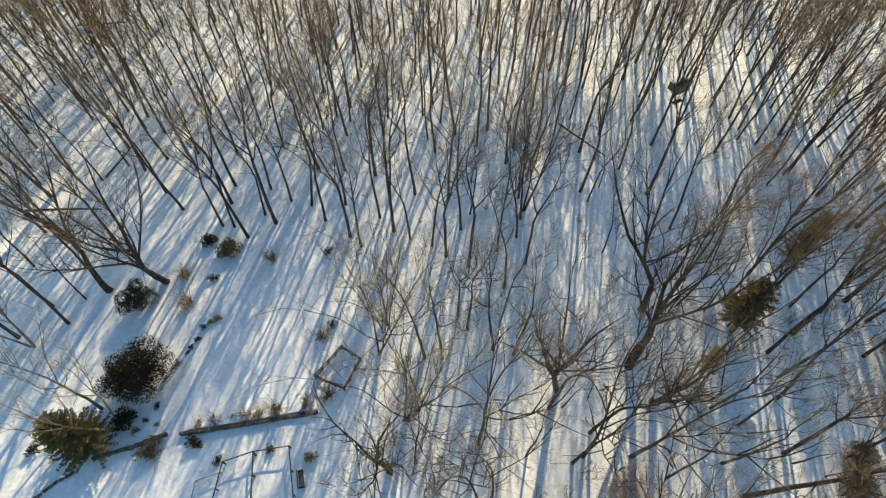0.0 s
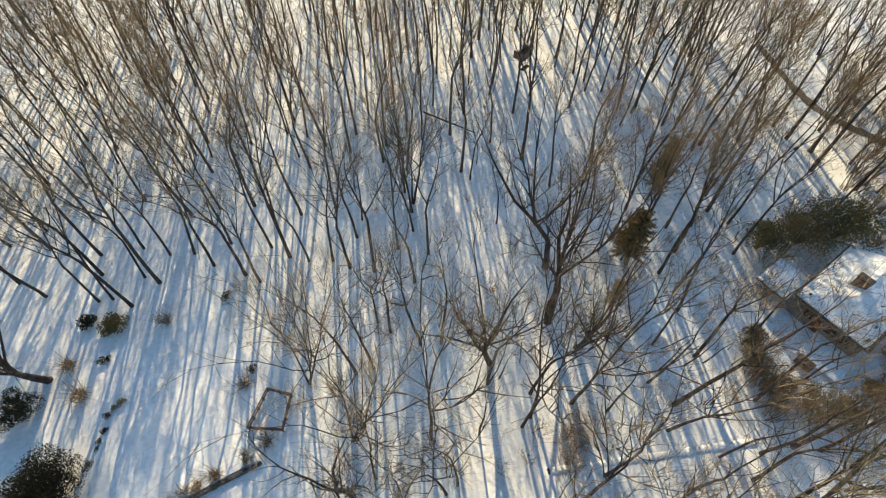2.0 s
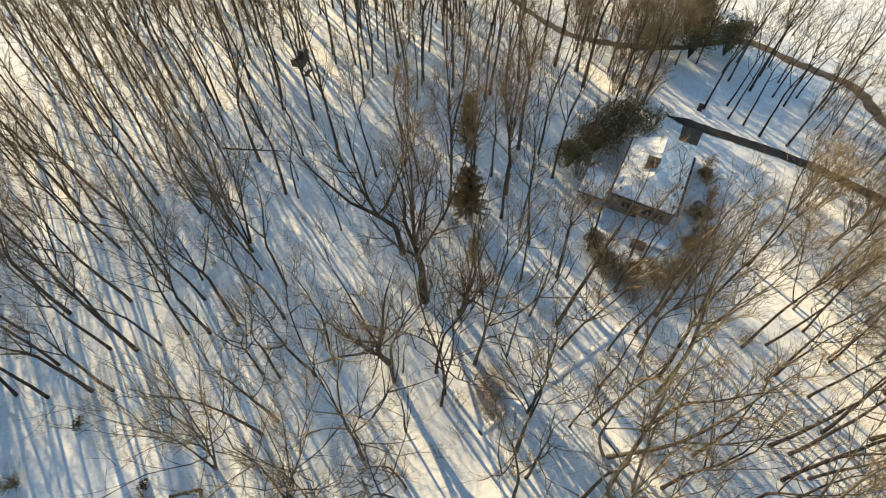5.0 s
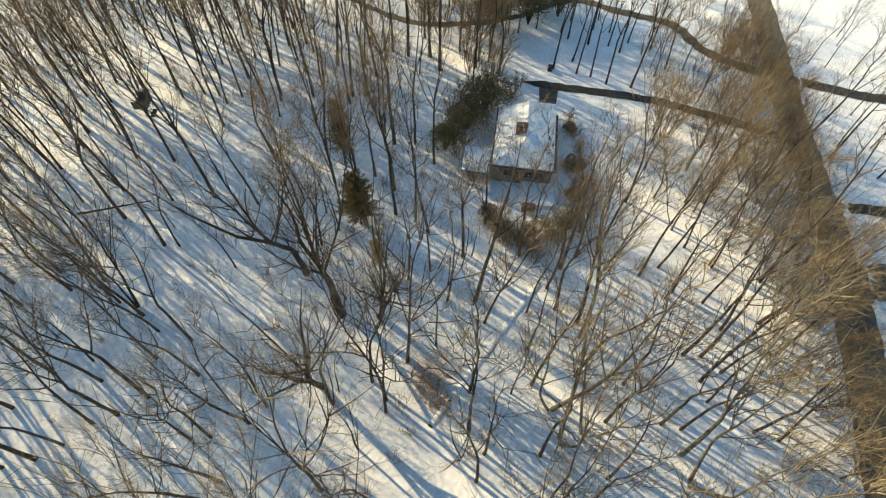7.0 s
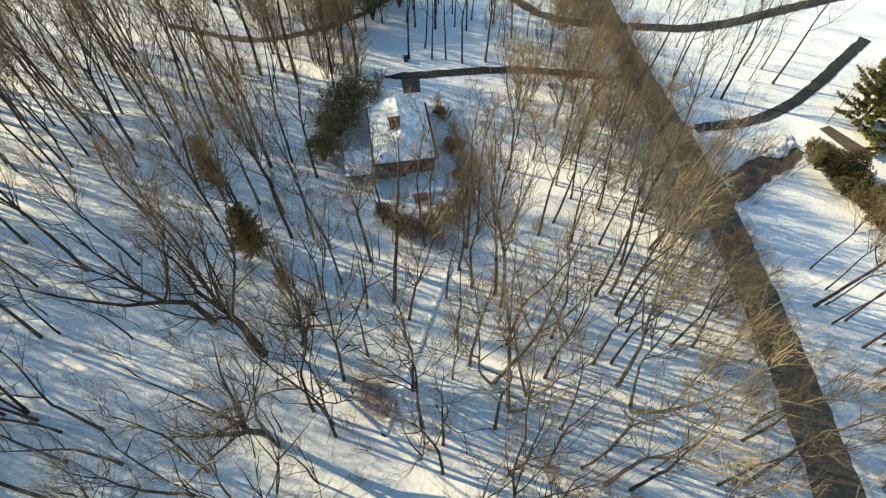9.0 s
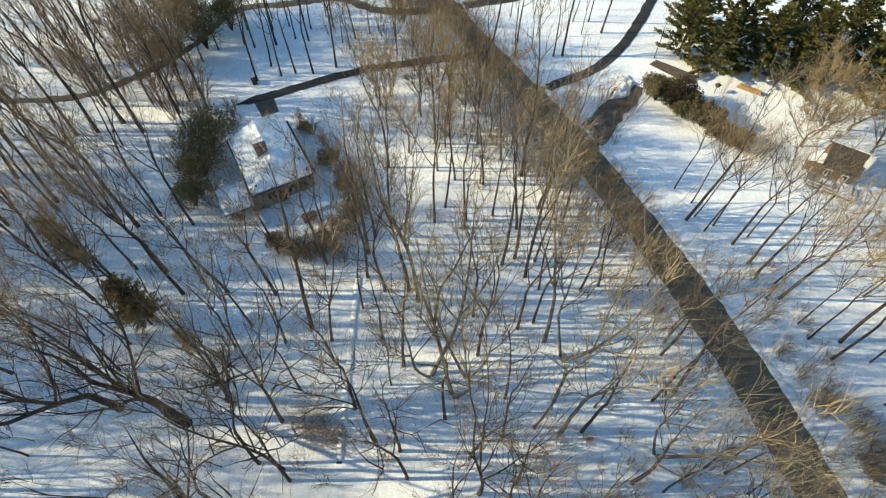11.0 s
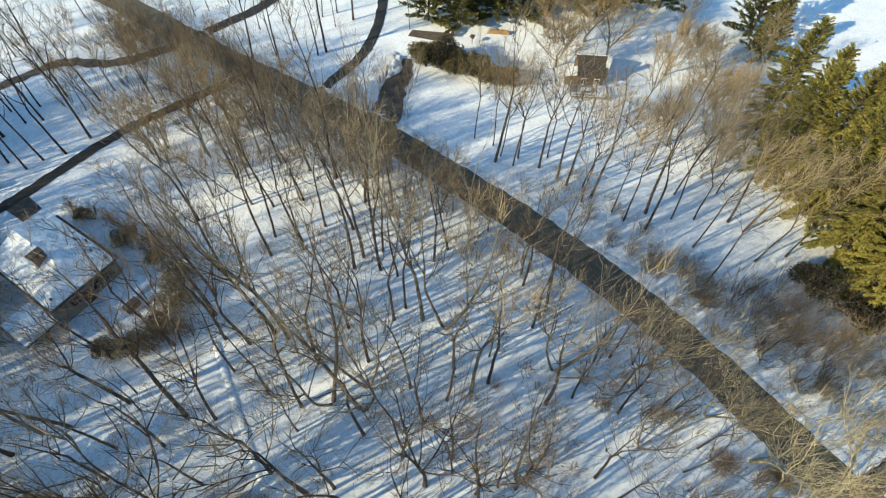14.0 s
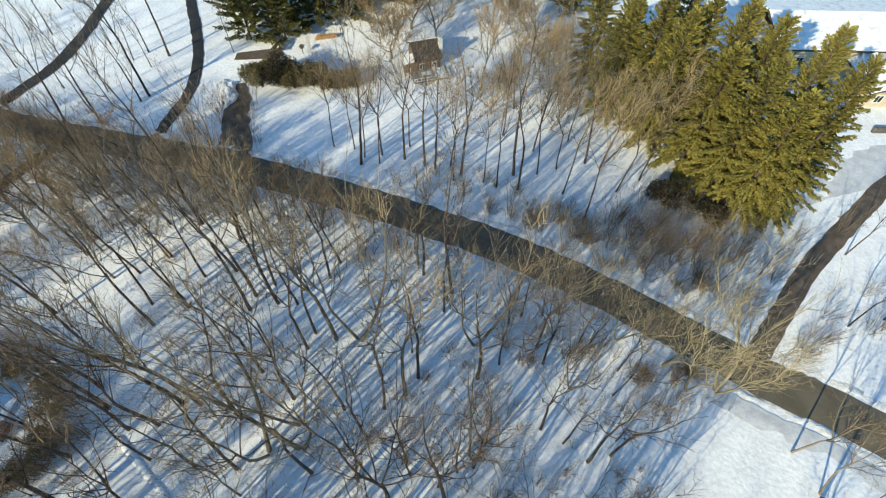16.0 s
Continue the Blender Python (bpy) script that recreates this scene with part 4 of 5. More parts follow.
spots += [(x, y, wild.uniform(0.6, 1.0)) for x, y in ((80, -3), (82, 2), (76, -16), (79, -14), (84, -6), (86, -1), (88, 4), (90, -9), (96, -9), (76, -12), (80, -9), (73, -15), (69, -14), (65, -16), (50, -31.5), (60, -30.5), (72, -25), (76, -24.5), (82, -22.5), (88, -20.5), (97, -17.5), (104, -14.5), (79, -28), (85, -26), (62, -33), (60.5, -36.5), (62.2, -38.0), (58.5, -41.5), (57.0, -39.5), (63.0, -39.4), (52.5, -36.0), (66.5, -35.5), (49.5, -52.5), (47.0, -54.5), (45.0, -55.5))]
spots += [(x, y, wild.uniform(0.5, 0.95)) for x, y in zip(wild.uniform(-24, 2, 34), wild.uniform(-56, -43, 34)) if clear_of(x, y) > 2.6]
spots += [(x, y, wild.uniform(0.5, 0.9)) for x, y in zip(wild.uniform(-38, -25, 12), wild.uniform(-66, -42, 12)) if clear_of(x, y) > 3.0]
spots += [(x, y, wild.uniform(0.7, 1.2)) for x, y in zip(wild.uniform(66, 112, 30), wild.uniform(-24, 0, 30)) if clear_of(x, y) > 2.6]
copies(thickets, spots, wild)
house_brush = [bare_shrub(431 + i, 3.0, 2.6, RUSSET_TWIG, "brown leafless shrub close to the house", 11, 6, 6, "bare shrubs round the house", fine=1.6) for i in range(2)]
copies(house_brush, ((41.2, 13.0, 1.0), (39.4, 10.0, 1.1), (41.6, 9.0, 1.1), (40.0, 6.4, 1.0), (43.0, 7.0, 0.9), (44.4, 4.2, 0.9), (47.6, 3.4, 1.0), (50.6, 3.8, 1.0), (53.6, 4.6, 1.0), (56.4, 5.4, 1.0), (59.4, 6.6, 0.9), (62.6, 8.4, 0.9), (65.6, 10.0, 0.8), (49.0, 1.8, 0.8), (53.0, 2.6, 0.8), (66.5, 20.0, 0.9), (70.0, 20.5, 0.8)), wild)
pale_brush = [bare_shrub(411 + i, 2.4, 3.4, (PALE_TWIG, TWIG, PALE_TWIG)[i], "pale leafless brush on the bank across the road", 9, 4, 3, "brush on the roadside bank", fine=1.1) for i in range(3)]
far_wood("roadside_brush", pale_brush, [(x, -38.6 - 0.35 * abs(x - 8) * (x < 8) - wild.uniform(3.0, 9.0), wild.uniform(0.5, 1.0)) for x in np.arange(-13, 30, 0.75)] + [(x, y, wild.uniform(0.7, 1.3)) for x, y in zip(wild.uniform(-24, 12, 60), wild.uniform(-47, -40.8, 60)) if clear_of(x, y) > 2.9], 1.0, "pale leafless brush on the bank across the road", "brush")
remove_kinds(pale_brush)
brush = [bare_shrub(421 + i, 2.2, 2.0, (TWIG, RUSSET_TWIG, TWIG)[i], "low leafless brush in the snow", 7, 4, 3, "brush under the trees", fine=1.2) for i in range(3)]
far_wood("undergrowth", brush, [(x, y, wild.uniform(0.5, 1.2)) for x, y in free_spots(80, -12, 62, -31, 46, 0.8, wild) + free_spots(72, -13, 12, -32, -8, 0.5, wild)], 1.0, "low leafless brush in the snow under the trees", "brush")
remove_kinds(brush)


# ---- buildings ----
def slab(pts, low, high, bm=None):
    """A flat plate over a plan polygon (counter-clockwise), from low to high."""
    bm = bm or bmesh.new()
    a = [bm.verts.new((x, y, low)) for x, y in pts]
    b = [bm.verts.new((x, y, high)) for x, y in pts]
    bm.faces.new(a[::-1])
    bm.faces.new(b)
    for i in range(len(pts)):
        j = (i + 1) % len(pts)
        bm.faces.new((a[i], a[j], b[j], b[i]))
    return bm


def skin(corners, faces, thick, bm=None):
    """A roof: its faces, thickened straight down."""
    bm = bm or bmesh.new()
    up = [bm.verts.new(c) for c in corners]
    down = [bm.verts.new((x, y, z - thick)) for x, y, z in corners]
    rim = {}
    for f in faces:
        bm.faces.new([up[i] for i in f])
        bm.faces.new([down[i] for i in f[::-1]])
        for i, j in zip(f, f[1:] + f[:1]):
            rim[(i, j)] = True
    for i, j in rim:
        if (j, i) not in rim:
            bm.faces.new((up[j], up[i], down[i], down[j]))
    return bm


def lumpy(bm, cuts, amount, seed):
    """Subdivides a snow cover and makes its surface uneven."""
    bmesh.ops.subdivide_edges(bm, edges=bm.edges[:], cuts=cuts, use_grid_fill=True)
    for v in bm.verts:
        v.co.z += amount * noise.noise(v.co * 0.9 + Vector((seed, 0, 0)))
        v.co.x += amount * 0.5 * noise.noise(v.co * 1.7 + Vector((0, seed, 0)))
        v.co.y += amount * 0.5 * noise.noise(v.co * 1.7 + Vector((0, 0, seed)))
    return bm


def add_window(parent, x, y, z, wide, high, face, trim=WHITE_PAINT):
    """A window on a wall whose outside looks along face (degrees, in the house's own plan)."""
    frame_bm = bmesh.new()
    m = pose(x, y, z, 0, 0, face)
    for cx, cz, sx, sz in ((0, high / 2, wide + 0.16, 0.1), (0, -high / 2, wide + 0.16, 0.1), (-wide / 2, 0, 0.1, high), (wide / 2, 0, 0.1, high), (0, 0, 0.05, high)):
        bmesh.ops.create_cube(frame_bm, size=1, matrix=m @ pose(0, cx, cz) @ Matrix.Diagonal((0.1, sx, sz, 1)))
    win = part("window", frame_bm, trim, parent)
    pane = bmesh.new()
    bmesh.ops.create_cube(pane, size=1, matrix=m @ Matrix.Diagonal((0.03, wide, high, 1)))
    part("pane", pane, GLASS, win)


def snowy_house():
    """One storey under a hipped snowy roof, with a porch roof, a terrace and a rear wing."""
    home = thing("house", pose(55.4, 13.9, 0, 0, 0, 18.2), "low house with a snow-covered hipped roof and brown chimney", "house")
    u0, u1, v0, v1, eave = -5.6, 5.3, -4.0, 4.0, 3.3
    for cx, cy, sx, sy in (((u0 + u1) / 2, v0, u1 - u0, 0.2), ((u0 + u1) / 2, v1, u1 - u0, 0.2), (u0, 0, 0.2, v1 - v0 - 0.21), (u1, 0, 0.2, v1 - v0 - 0.21)):
        part("wall", box(cx, cy, eave / 2, sx, sy, eave), WALL_GREY, home)
    o = 0.45
    corners = [(u0 - o, v0 - o, eave), (u1 + o, v0 - o, eave), (u1 + o, v1 + o, eave), (u0 - o, v1 + o, eave), (u0 + 3.1, 0, 5.15), (u1 + o, 0, 5.15)]
    faces = [(0, 1, 5, 4), (2, 3, 4, 5), (3, 0, 4)]
    part("roof", skin(corners, faces, 0.18), SHINGLE, home, "dark shingle roof edge")
    part("gable", skin([(u1 + 0.1, v0, eave - 0.02), (u1 + 0.1, v1, eave - 0.02), (u1 + 0.1, 0, 4.9)], [(0, 1, 2)], 0.05), WALL_GREY, home)
    top = [(x * 0.985, y * 0.95, z + 0.2) for x, y, z in corners]
    part("roof_snow", lumpy(skin(top, faces, 0.17), 9, 0.12, 3), ROOF_SNOW, home, "uneven white snow cover")
    stack = part("chimney", box(-0.6, 0.75, 5.1, 0.9, 1.5, 2.1, 0, 0.03), BRICK, home, "broad brown brick chimney")
    part("chimney_cap", box(-0.6, 0.75, 6.22, 1.05, 1.65, 0.14, 0, 0.02), SHINGLE, stack)
    for x, y in ((-3.2, -3.3), (-5.3, -3.6), (-1.4, -3.9), (-5.2, 3.3)):
        part("roof_vent", box(x, y, 3.95, 0.22, 0.22, 0.45, 0, 0.03), SHINGLE, home)
    # rear wing
    part("wing_wall", box(6.6, -1.8, 1.4, 2.6, 4.6, 2.8), WALL_GREY, home)
    part("wing_roof", box(6.7, -1.8, 2.95, 3.2, 5.2, 0.18), SHINGLE, home)
    part("wing_snow", lumpy(box(6.7, -1.8, 3.15, 3.1, 5.1, 0.24), 5, 0.07, 5), ROOF_SNOW, home, "snow on the low wing")
    # side porch
    for x, y in ((-6.6, 8.0), (-2.4, 8.0), (-6.6, 4.6)):
        part("porch_post", box(x, y, 1.15, 0.14, 0.14, 2.3), WHITE_PAINT, home)
    part("porch_roof", box(-4.5, 6.4, 2.42, 4.8, 3.9, 0.14), SHINGLE, home)
    part("porch_snow", lumpy(box(-4.5, 6.4, 2.62, 4.7, 3.8, 0.24), 5, 0.07, 8), ROOF_SNOW, home, "snow on the porch roof")
    # front wall openings and gutter
    for y in (-2.6, -0.9, 1.9):
        add_window(home, u0 - 0.13, y, 1.9, 1.1, 1.1, 180, WALL_BROWN)
    part("door", box(u0 - 0.12, 0.5, 1.25, 0.08, 0.95, 2.05), RED_WOOD, home)
    for x in (-3.6, 0.2, 3.4):
        add_window(home, x, v0 - 0.13, 1.9, 1.2, 1.1, -90)
    part("gutter", box((u0 + u1) / 2, v0 - o - 0.07, eave - 0.02, u1 - u0 + 0.9, 0.12, 0.12), SHINGLE, home)
    part("gutter", box(u0 - o - 0.07, 0, eave - 0.02, 0.12, v1 - v0 + 0.9, 0.12), SHINGLE, home)
    part("terrace", box(-7.6, -2.5, 0.14, 3.6, 4.4, 0.28, 0, 0.03), STONE, home, "stone terrace")
    part("terrace_snow", lumpy(box(-7.7, -2.6, 0.34, 4.1, 5.0, 0.5), 9, 0.16, 11), ROOF_SNOW, home, "deep snow on the terrace")
    part("woodpile", lumpy(box(-10.4, -1.4, 0.5, 0.9, 1.8, 1.0), 2, 0.12, 4), BRICK, home, "brown stacked pile at the terrace edge")


def brown_house():
    home = thing("house", pose(39.6, -63.8, 0, 0, 0, 46.5) @ Matrix.Diagonal((0.82, 0.82, 0.9, 1)), "small brown-roofed house with a white chimney behind the road", "house")
    # local x runs along the wall that looks at the road, +y faces the wood
    part("wall", box(0, 0, 1.4, 5.0, 0.2, 2.8), WALL_BROWN, home)
    part("wall", box(0, -6.0, 1.4, 5.0, 0.2, 2.8), WALL_BROWN, home)
    for x in (-2.5, 2.5):
        part("wall", box(x, -3, 1.4, 0.2, 5.8, 2.8), WALL_BROWN, home)
        part("gable", skin([(x, 0.0, 2.75), (x, -6.0, 2.75), (x, -3.0, 4.5)], [(0, 1, 2)], 0.15), WALL_BROWN, home)
    part("roof", skin([(-2.9, 0.5, 2.65), (-2.9, -3.0, 4.65), (2.9, -3.0, 4.65), (2.9, 0.5, 2.65)], [(0, 1, 2, 3)], 0.18), DARK_WOOD, home, "bare brown roof slope")
    part("roof", skin([(-2.9, -3.0, 4.65), (-2.9, -6.5, 2.65), (2.9, -6.5, 2.65), (2.9, -3.0, 4.65)], [(0, 1, 2, 3)], 0.18), SHINGLE, home)
    part("roof_snow", lumpy(skin([(-2.8, -3.1, 4.85), (-2.8, -6.4, 2.95), (2.8, -6.4, 2.95), (2.8, -3.1, 4.85)], [(0, 1, 2, 3)], 0.2), 6, 0.06, 13), ROOF_SNOW, home, "snow on the roof")
    chimney = part("chimney", box(-2.95, -1.6, 2.6, 0.75, 1.0, 5.2, 0, 0.03), WHITE_PAINT, home, "white-painted chimney")
    part("chimney_snow", lumpy(box(-2.95, -1.6, 5.27, 0.7, 0.95, 0.14), 3, 0.03, 14), ROOF_SNOW, chimney)
    part("side_wing", box(3.7, -1.6, 1.0, 2.2, 2.4, 2.0), WALL_BROWN, home)
    part("wing_snow", lumpy(skin([(2.65, -0.2, 2.5), (2.65, -2.9, 2.5), (5.0, -2.9, 2.1), (5.0, -0.2, 2.1)], [(0, 1, 2, 3)], 0.2), 5, 0.07, 15), ROOF_SNOW, home, "snow on the side wing")
    for x in (-1.2, 1.4):
        add_window(home, x, 0.14, 1.3, 0.9, 1.1, 90, WHITE_PAINT)
    # deck with white railing
    deck = part("deck", box(0.2, 2.2, 0.55, 7.6, 3.8, 0.16), WALL_GREY, home, "weathered grey timber deck")
    for x in (-3.5, -1.1, 1.4, 3.9):
        for y in (0.4, 4.05):
            part("post", box(x, y, 0.75, 0.14, 0.14, 1.5), WHITE_PAINT, deck)
    for z in (1.45, 0.85):
        part("rail", box(0.2, 4.05, z, 7.4, 0.07, 0.09), WHITE_PAINT, deck)
        part("rail", box(-3.5, 2.2, z, 0.07, 3.6, 0.09), WHITE_PAINT, deck)
    for i in range(19):
        part("baluster", box(-3.3 + i * 0.39, 4.05, 1.14, 0.06, 0.06, 0.56), WHITE_PAINT, deck)
    part("deck_snow", lumpy(box(-1.9, 2.1, 0.73, 2.4, 3.2, 0.2), 4, 0.08, 19), ROOF_SNOW, home)
    table = thing("garden_table", pose(38.6, -61.6, 0.565, 0, 0, 46), "white garden table on the deck", "table")
    part("tabletop", box(0, 0, 0.72, 1.6, 0.9, 0.05, 0, 0.01), WHITE_PAINT, table)
    for x in (-0.7, 0.7):
        for y in (-0.36, 0.36):
            part("leg", box(x, y, 0.35, 0.06, 0.06, 0.7), WHITE_PAINT, table)


def cream_house():
    """The large house behind the spruces, under one broad snowy roof."""
    home = thing("house", pose(-18.2, -97.0, 0, 0, 0, 29.0), "large cream house with a broad snow-covered roof", "house")
    # local x runs along the eave, the roof climbs towards local -y
    part("wall", box(-2, -1.0, 2.2, 22, 0.25, 4.4), WALL_CREAM, home)
    part("wall", box(-2, -15, 2.2, 22, 0.25, 4.4), WALL_CREAM, home)
    for x in (-13, 9):
        part("wall", box(x, -8, 2.2, 0.25, 13.7, 4.4), WALL_CREAM, home)
    part("roof", skin([(-13.8, 0, 4.7), (9.8, 0, 4.7), (9.8, -8, 6.6), (-13.8, -8, 6.6), (-13.8, -16, 4.7), (9.8, -16, 4.7)], [(1, 0, 3, 2), (2, 3, 4, 5)], 0.25), SHINGLE, home)
    part("roof_snow", lumpy(skin([(-13.7, -0.1, 4.98), (9.7, -0.1, 4.98), (9.7, -8, 6.88), (-13.7, -8, 6.88), (-13.7, -15.9, 4.98), (9.7, -15.9, 4.98)], [(1, 0, 3, 2), (2, 3, 4, 5)], 0.24), 9, 0.05, 23), ROOF_SNOW, home, "smooth deep snow on the roof")
    for x in (-10, -7, -3, 5):
        add_window(home, x, -0.83, 2.1, 1.3, 1.5, 90)
    # front wing with its own gable roof
    for x in (-9.0, -3.0):
        part("wing_wall", box(x, 3.6, 1.4, 0.2, 8.6, 2.8), WALL_CREAM, home)
    part("wing_wall", box(-6, 7.9, 1.4, 5.8, 0.2, 2.8), WALL_CREAM, home)
    part("wing_roof", skin([(-9.6, -0.6, 2.9), (-9.6, 8.5, 2.9), (-6, 8.5, 4.4), (-6, -0.6, 4.4), (-2.4, 8.5, 2.9), (-2.4, -0.6, 2.9)], [(1, 0, 3, 2), (3, 5, 4, 2)], 0.2), SHINGLE, home)
    part("wing_snow", lumpy(skin([(-9.5, -0.5, 3.15), (-9.5, 8.4, 3.15), (-6, 8.4, 4.65), (-6, -0.5, 4.65), (-2.5, 8.4, 3.15), (-2.5, -0.5, 3.15)], [(1, 0, 3, 2), (3, 5, 4, 2)], 0.2), 6, 0.06, 27), ROOF_SNOW, home, "snow on the front wing")
    part("gable", skin([(-9.0, 8.0, 2.8), (-3.0, 8.0, 2.8), (-6, 8.0, 4.15)], [(0, 1, 2)], 0.05), WALL_CREAM, home)
    for x in (-7.4, -4.6):
        add_window(home, x, 8.03, 1.7, 1.2, 1.3, 90)
    part("garden_wall", box(-8, 13.8, 0.5, 12, 0.5, 1.0, 0, 0.03), STONE, home, "dark stone garden wall")


def red_shed(x, y, turn, k, label):
    hut = thing("shed", pose(x, y, 0, 0, 0, turn) @ Matrix.Diagonal((k, k, k, 1)), label, "shed", "red sheds")
    part("end_wall", box(0, 1.75, 1.25, 3.4, 0.12, 2.5), RED_PAINT, hut)
    part("gable", skin([(1.7, 1.82, 2.45), (-1.7, 1.82, 2.45), (0, 1.82, 3.8)], [(0, 1, 2)], 0.04), RED_PAINT, hut, "bright red gable")
    part("end_wall", box(0, -1.75, 1.25, 3.4, 0.12, 2.5), DARK_WOOD, hut)
    for s in (-1.64, 1.64):
        part("side_wall", box(s, 0, 1.25, 0.12, 3.36, 2.5), DARK_WOOD, hut)
    cs = [(-2.0, -2.1, 2.4), (-2.0, 2.1, 2.4), (0, 2.1, 3.95), (0, -2.1, 3.95), (2.0, 2.1, 2.4), (2.0, -2.1, 2.4)]
    part("roof", skin(cs, [(1, 0, 3, 2), (3, 5, 4, 2)], 0.12), SHINGLE, hut)
    part("roof_snow", lumpy(skin([(a * 0.98, b * 0.98, c + 0.22) for a, b, c in cs], [(1, 0, 3, 2), (3, 5, 4, 2)], 0.2), 4, 0.05, 31), ROOF_SNOW, hut, "snow on the shed")
    part("door", box(0, 1.84, 1.0, 1.2, 0.06, 2.0), WHITE_PAINT, hut)


snowy_house()
brown_house()
cream_house()
red_shed(5.6, -118.5, 15, 1.15, "small shed with a bright orange-red gable and snowy roof")

pad = tagged(new("parking_pad", mesh_of("parking_pad", [(66.8, 15.6, 0.07), (68.2, 13.2, 0.07), (73.2, 14.4, 0.075), (72.6, 17.6, 0.075)], [(0, 1, 2, 3)], GRAVEL)), "bare brown parking pad beside the house", "paving", "", "structure")
tagged(new("lawn_court", mesh_of("lawn_court", [(69.4, -49.0, 0.22), (64.2, -52.6, 0.22), (63.0, -54.6, 0.22), (65.2, -55.6, 0.22), (70.4, -50.8, 0.22)], [(0, 4, 3, 2, 1)], GRAVEL)), "bare grey-brown turning place beyond the hedge", "paving", "", "structure")


# ---- garden ----
def stone_wall(name, pts, high, thick, label, seed, snow=True):
    """A dry-stone wall of single stones, with a cap of snow."""
    rng = np.random.RandomState(seed)
    wall = thing(name, Matrix.Identity(4), label, "wall")
    line = catmull(pts, 0.42)
    side = side_of(line)
    shapes = []
    for k in range(4):
        bm = box(0, 0, 0, 1, 1, 1, 0, 0.16)
        for v in bm.verts:
            v.co += Vector(rng.normal(0, 0.05, 3))
        me = bpy.data.meshes.new("stone")
        bm.to_mesh(me)
        bm.free()
        me.materials.append(STONE)
        shapes.append(me)
    rows = max(1, int(round(high / 0.22)))
    for i, (p, s) in enumerate(zip(line, side)):
        turn = math.degrees(math.atan2(-s[0], s[1]))
        for r in range(rows):
            m = pose(p[0] + rng.normal(0, 0.02), p[1] + rng.normal(0, 0.02), (r + 0.5) * high / rows, rng.normal(0, 4), rng.normal(0, 4), turn + rng.normal(0, 5))
            piece("stone", shapes[rng.randint(4)], wall, m @ Matrix.Diagonal((0.44, thick * rng.uniform(0.9, 1.1), high / rows * 1.04, 1)))
    if snow:
        cap = Shape()
        for i, (p, s) in enumerate(zip(line, side)):
            z = high + rng.uniform(0.1, 0.18)
            for w, h in ((-0.55, 0.0), (-0.4, 0.09), (0.0, 0.16), (0.4, 0.09), (0.55, 0.0)):
                q = p + s * w * thick * rng.uniform(0.9, 1.1)
                cap.v.append((q[0], q[1], high - 0.02 + h * (z / high if high > 0.3 else 1)))
        for i in range(len(line) - 1):
            for k in range(4):
                a = i * 5 + k
                cap.f.append((a + 1, a, a + 5, a + 6))
        piece("snow_cap", cap.mesh("snow_cap", ROOF_SNOW, True), wall, None, "snow cap")
    return wall


def terrace(front, deep, high, label, seed):
    """Snow heaped level behind a garden wall and running out to the lawn."""
    line = catmull(front, 0.8)
    side, s = side_of(line), Shape()
    n = 12
    for i, p in enumerate(line):
        for k in range(n):
            q = p + side[i] * (0.1 + deep * k / (n - 1))
            s.v.append((q[0], q[1], high * (1 - k / (n - 1)) ** 0.7 + 0.16 * noise.noise((q[0] * 0.12, q[1] * 0.12, 0)) * (k / n) + 0.1 * k / n + 0.02 * noise.noise((q[0], q[1], seed)) - (0.25 if i in (0, len(line) - 1) else 0)))
    for i in range(len(line) - 1):
        for k in range(n - 1):
            a = i * n + k
            s.f.append((a, a + n, a + n + 1, a + 1))
    return tagged(new("lawn_terrace", s.mesh("lawn_terrace", SNOW, True)), label, "snow", "", "structure")


def rail_fence(name, pts, high, wood, label, step=1.6, rails=(1.0, 0.55, 0.12), thick=0.09, closed=False):
    """Posts and rails along a line of plan corners."""
    fence = thing(name, Matrix.Identity(4), label, "fence", "garden fences")
    pts = list(pts) + ([pts[0]] if closed else [])
    for (ax, ay), (bx, by) in zip(pts, pts[1:]):
        long = math.hypot(bx - ax, by - ay)
        turn = math.degrees(math.atan2(by - ay, bx - ax))
        n = max(1, round(long / step))
        for k in range(n + (0 if closed else 1)):
            part("post", box(ax + (bx - ax) * k / n, ay + (by - ay) * k / n, high / 2, thick * 1.25, thick * 1.25, high + 0.06, turn), wood, fence)
        for f in rails:
            part("rail", box((ax + bx) / 2, (ay + by) / 2, high * f, long, thick, thick * 1.1, turn), wood, fence)
    return fence


terrace(((-26.3, 14.9), (-20, 16.0), (-13.0, 17.4)), 11, 0.5, "snowy lawn raised behind the garden wall", 2)
stone_wall("garden_wall", ((-26.3, 14.7), (-20, 15.8), (-13.0, 17.1)), 0.55, 0.34, "long low dark stone wall holding up the snowy lawn", 3, False)
stone_wall("garden_wall", ((-34.2, 12.2), (-31, 13.3), (-28.0, 14.6)), 0.55, 0.34, "short low dark stone wall among bushes", 4, False)
stone_wall("garden_edge", ((-38.6, 8.4), (-37.2, 9.9), (-36.0, 10.8), (-36.1, 12.0)), 0.3, 0.3, "crooked line of dark edging stones in snow", 5, False)
rail_fence("vegetable_fence", ((-21.4, 4.6), (-21.2, 11.9), (-18.5, 12.9), (-15.0, 13.5), (-12.6, 4.6)), 1.1, DARK_WOOD, "black rail fence round a snowed-in vegetable bed", 2.2, (1.0,), 0.09)
rail_fence("bed_divider", ((-18.4, 12.8), (-17.0, 4.6)), 1.1, DARK_WOOD, "black rail fence dividing the vegetable bed", 2.2, (1.0,), 0.12)
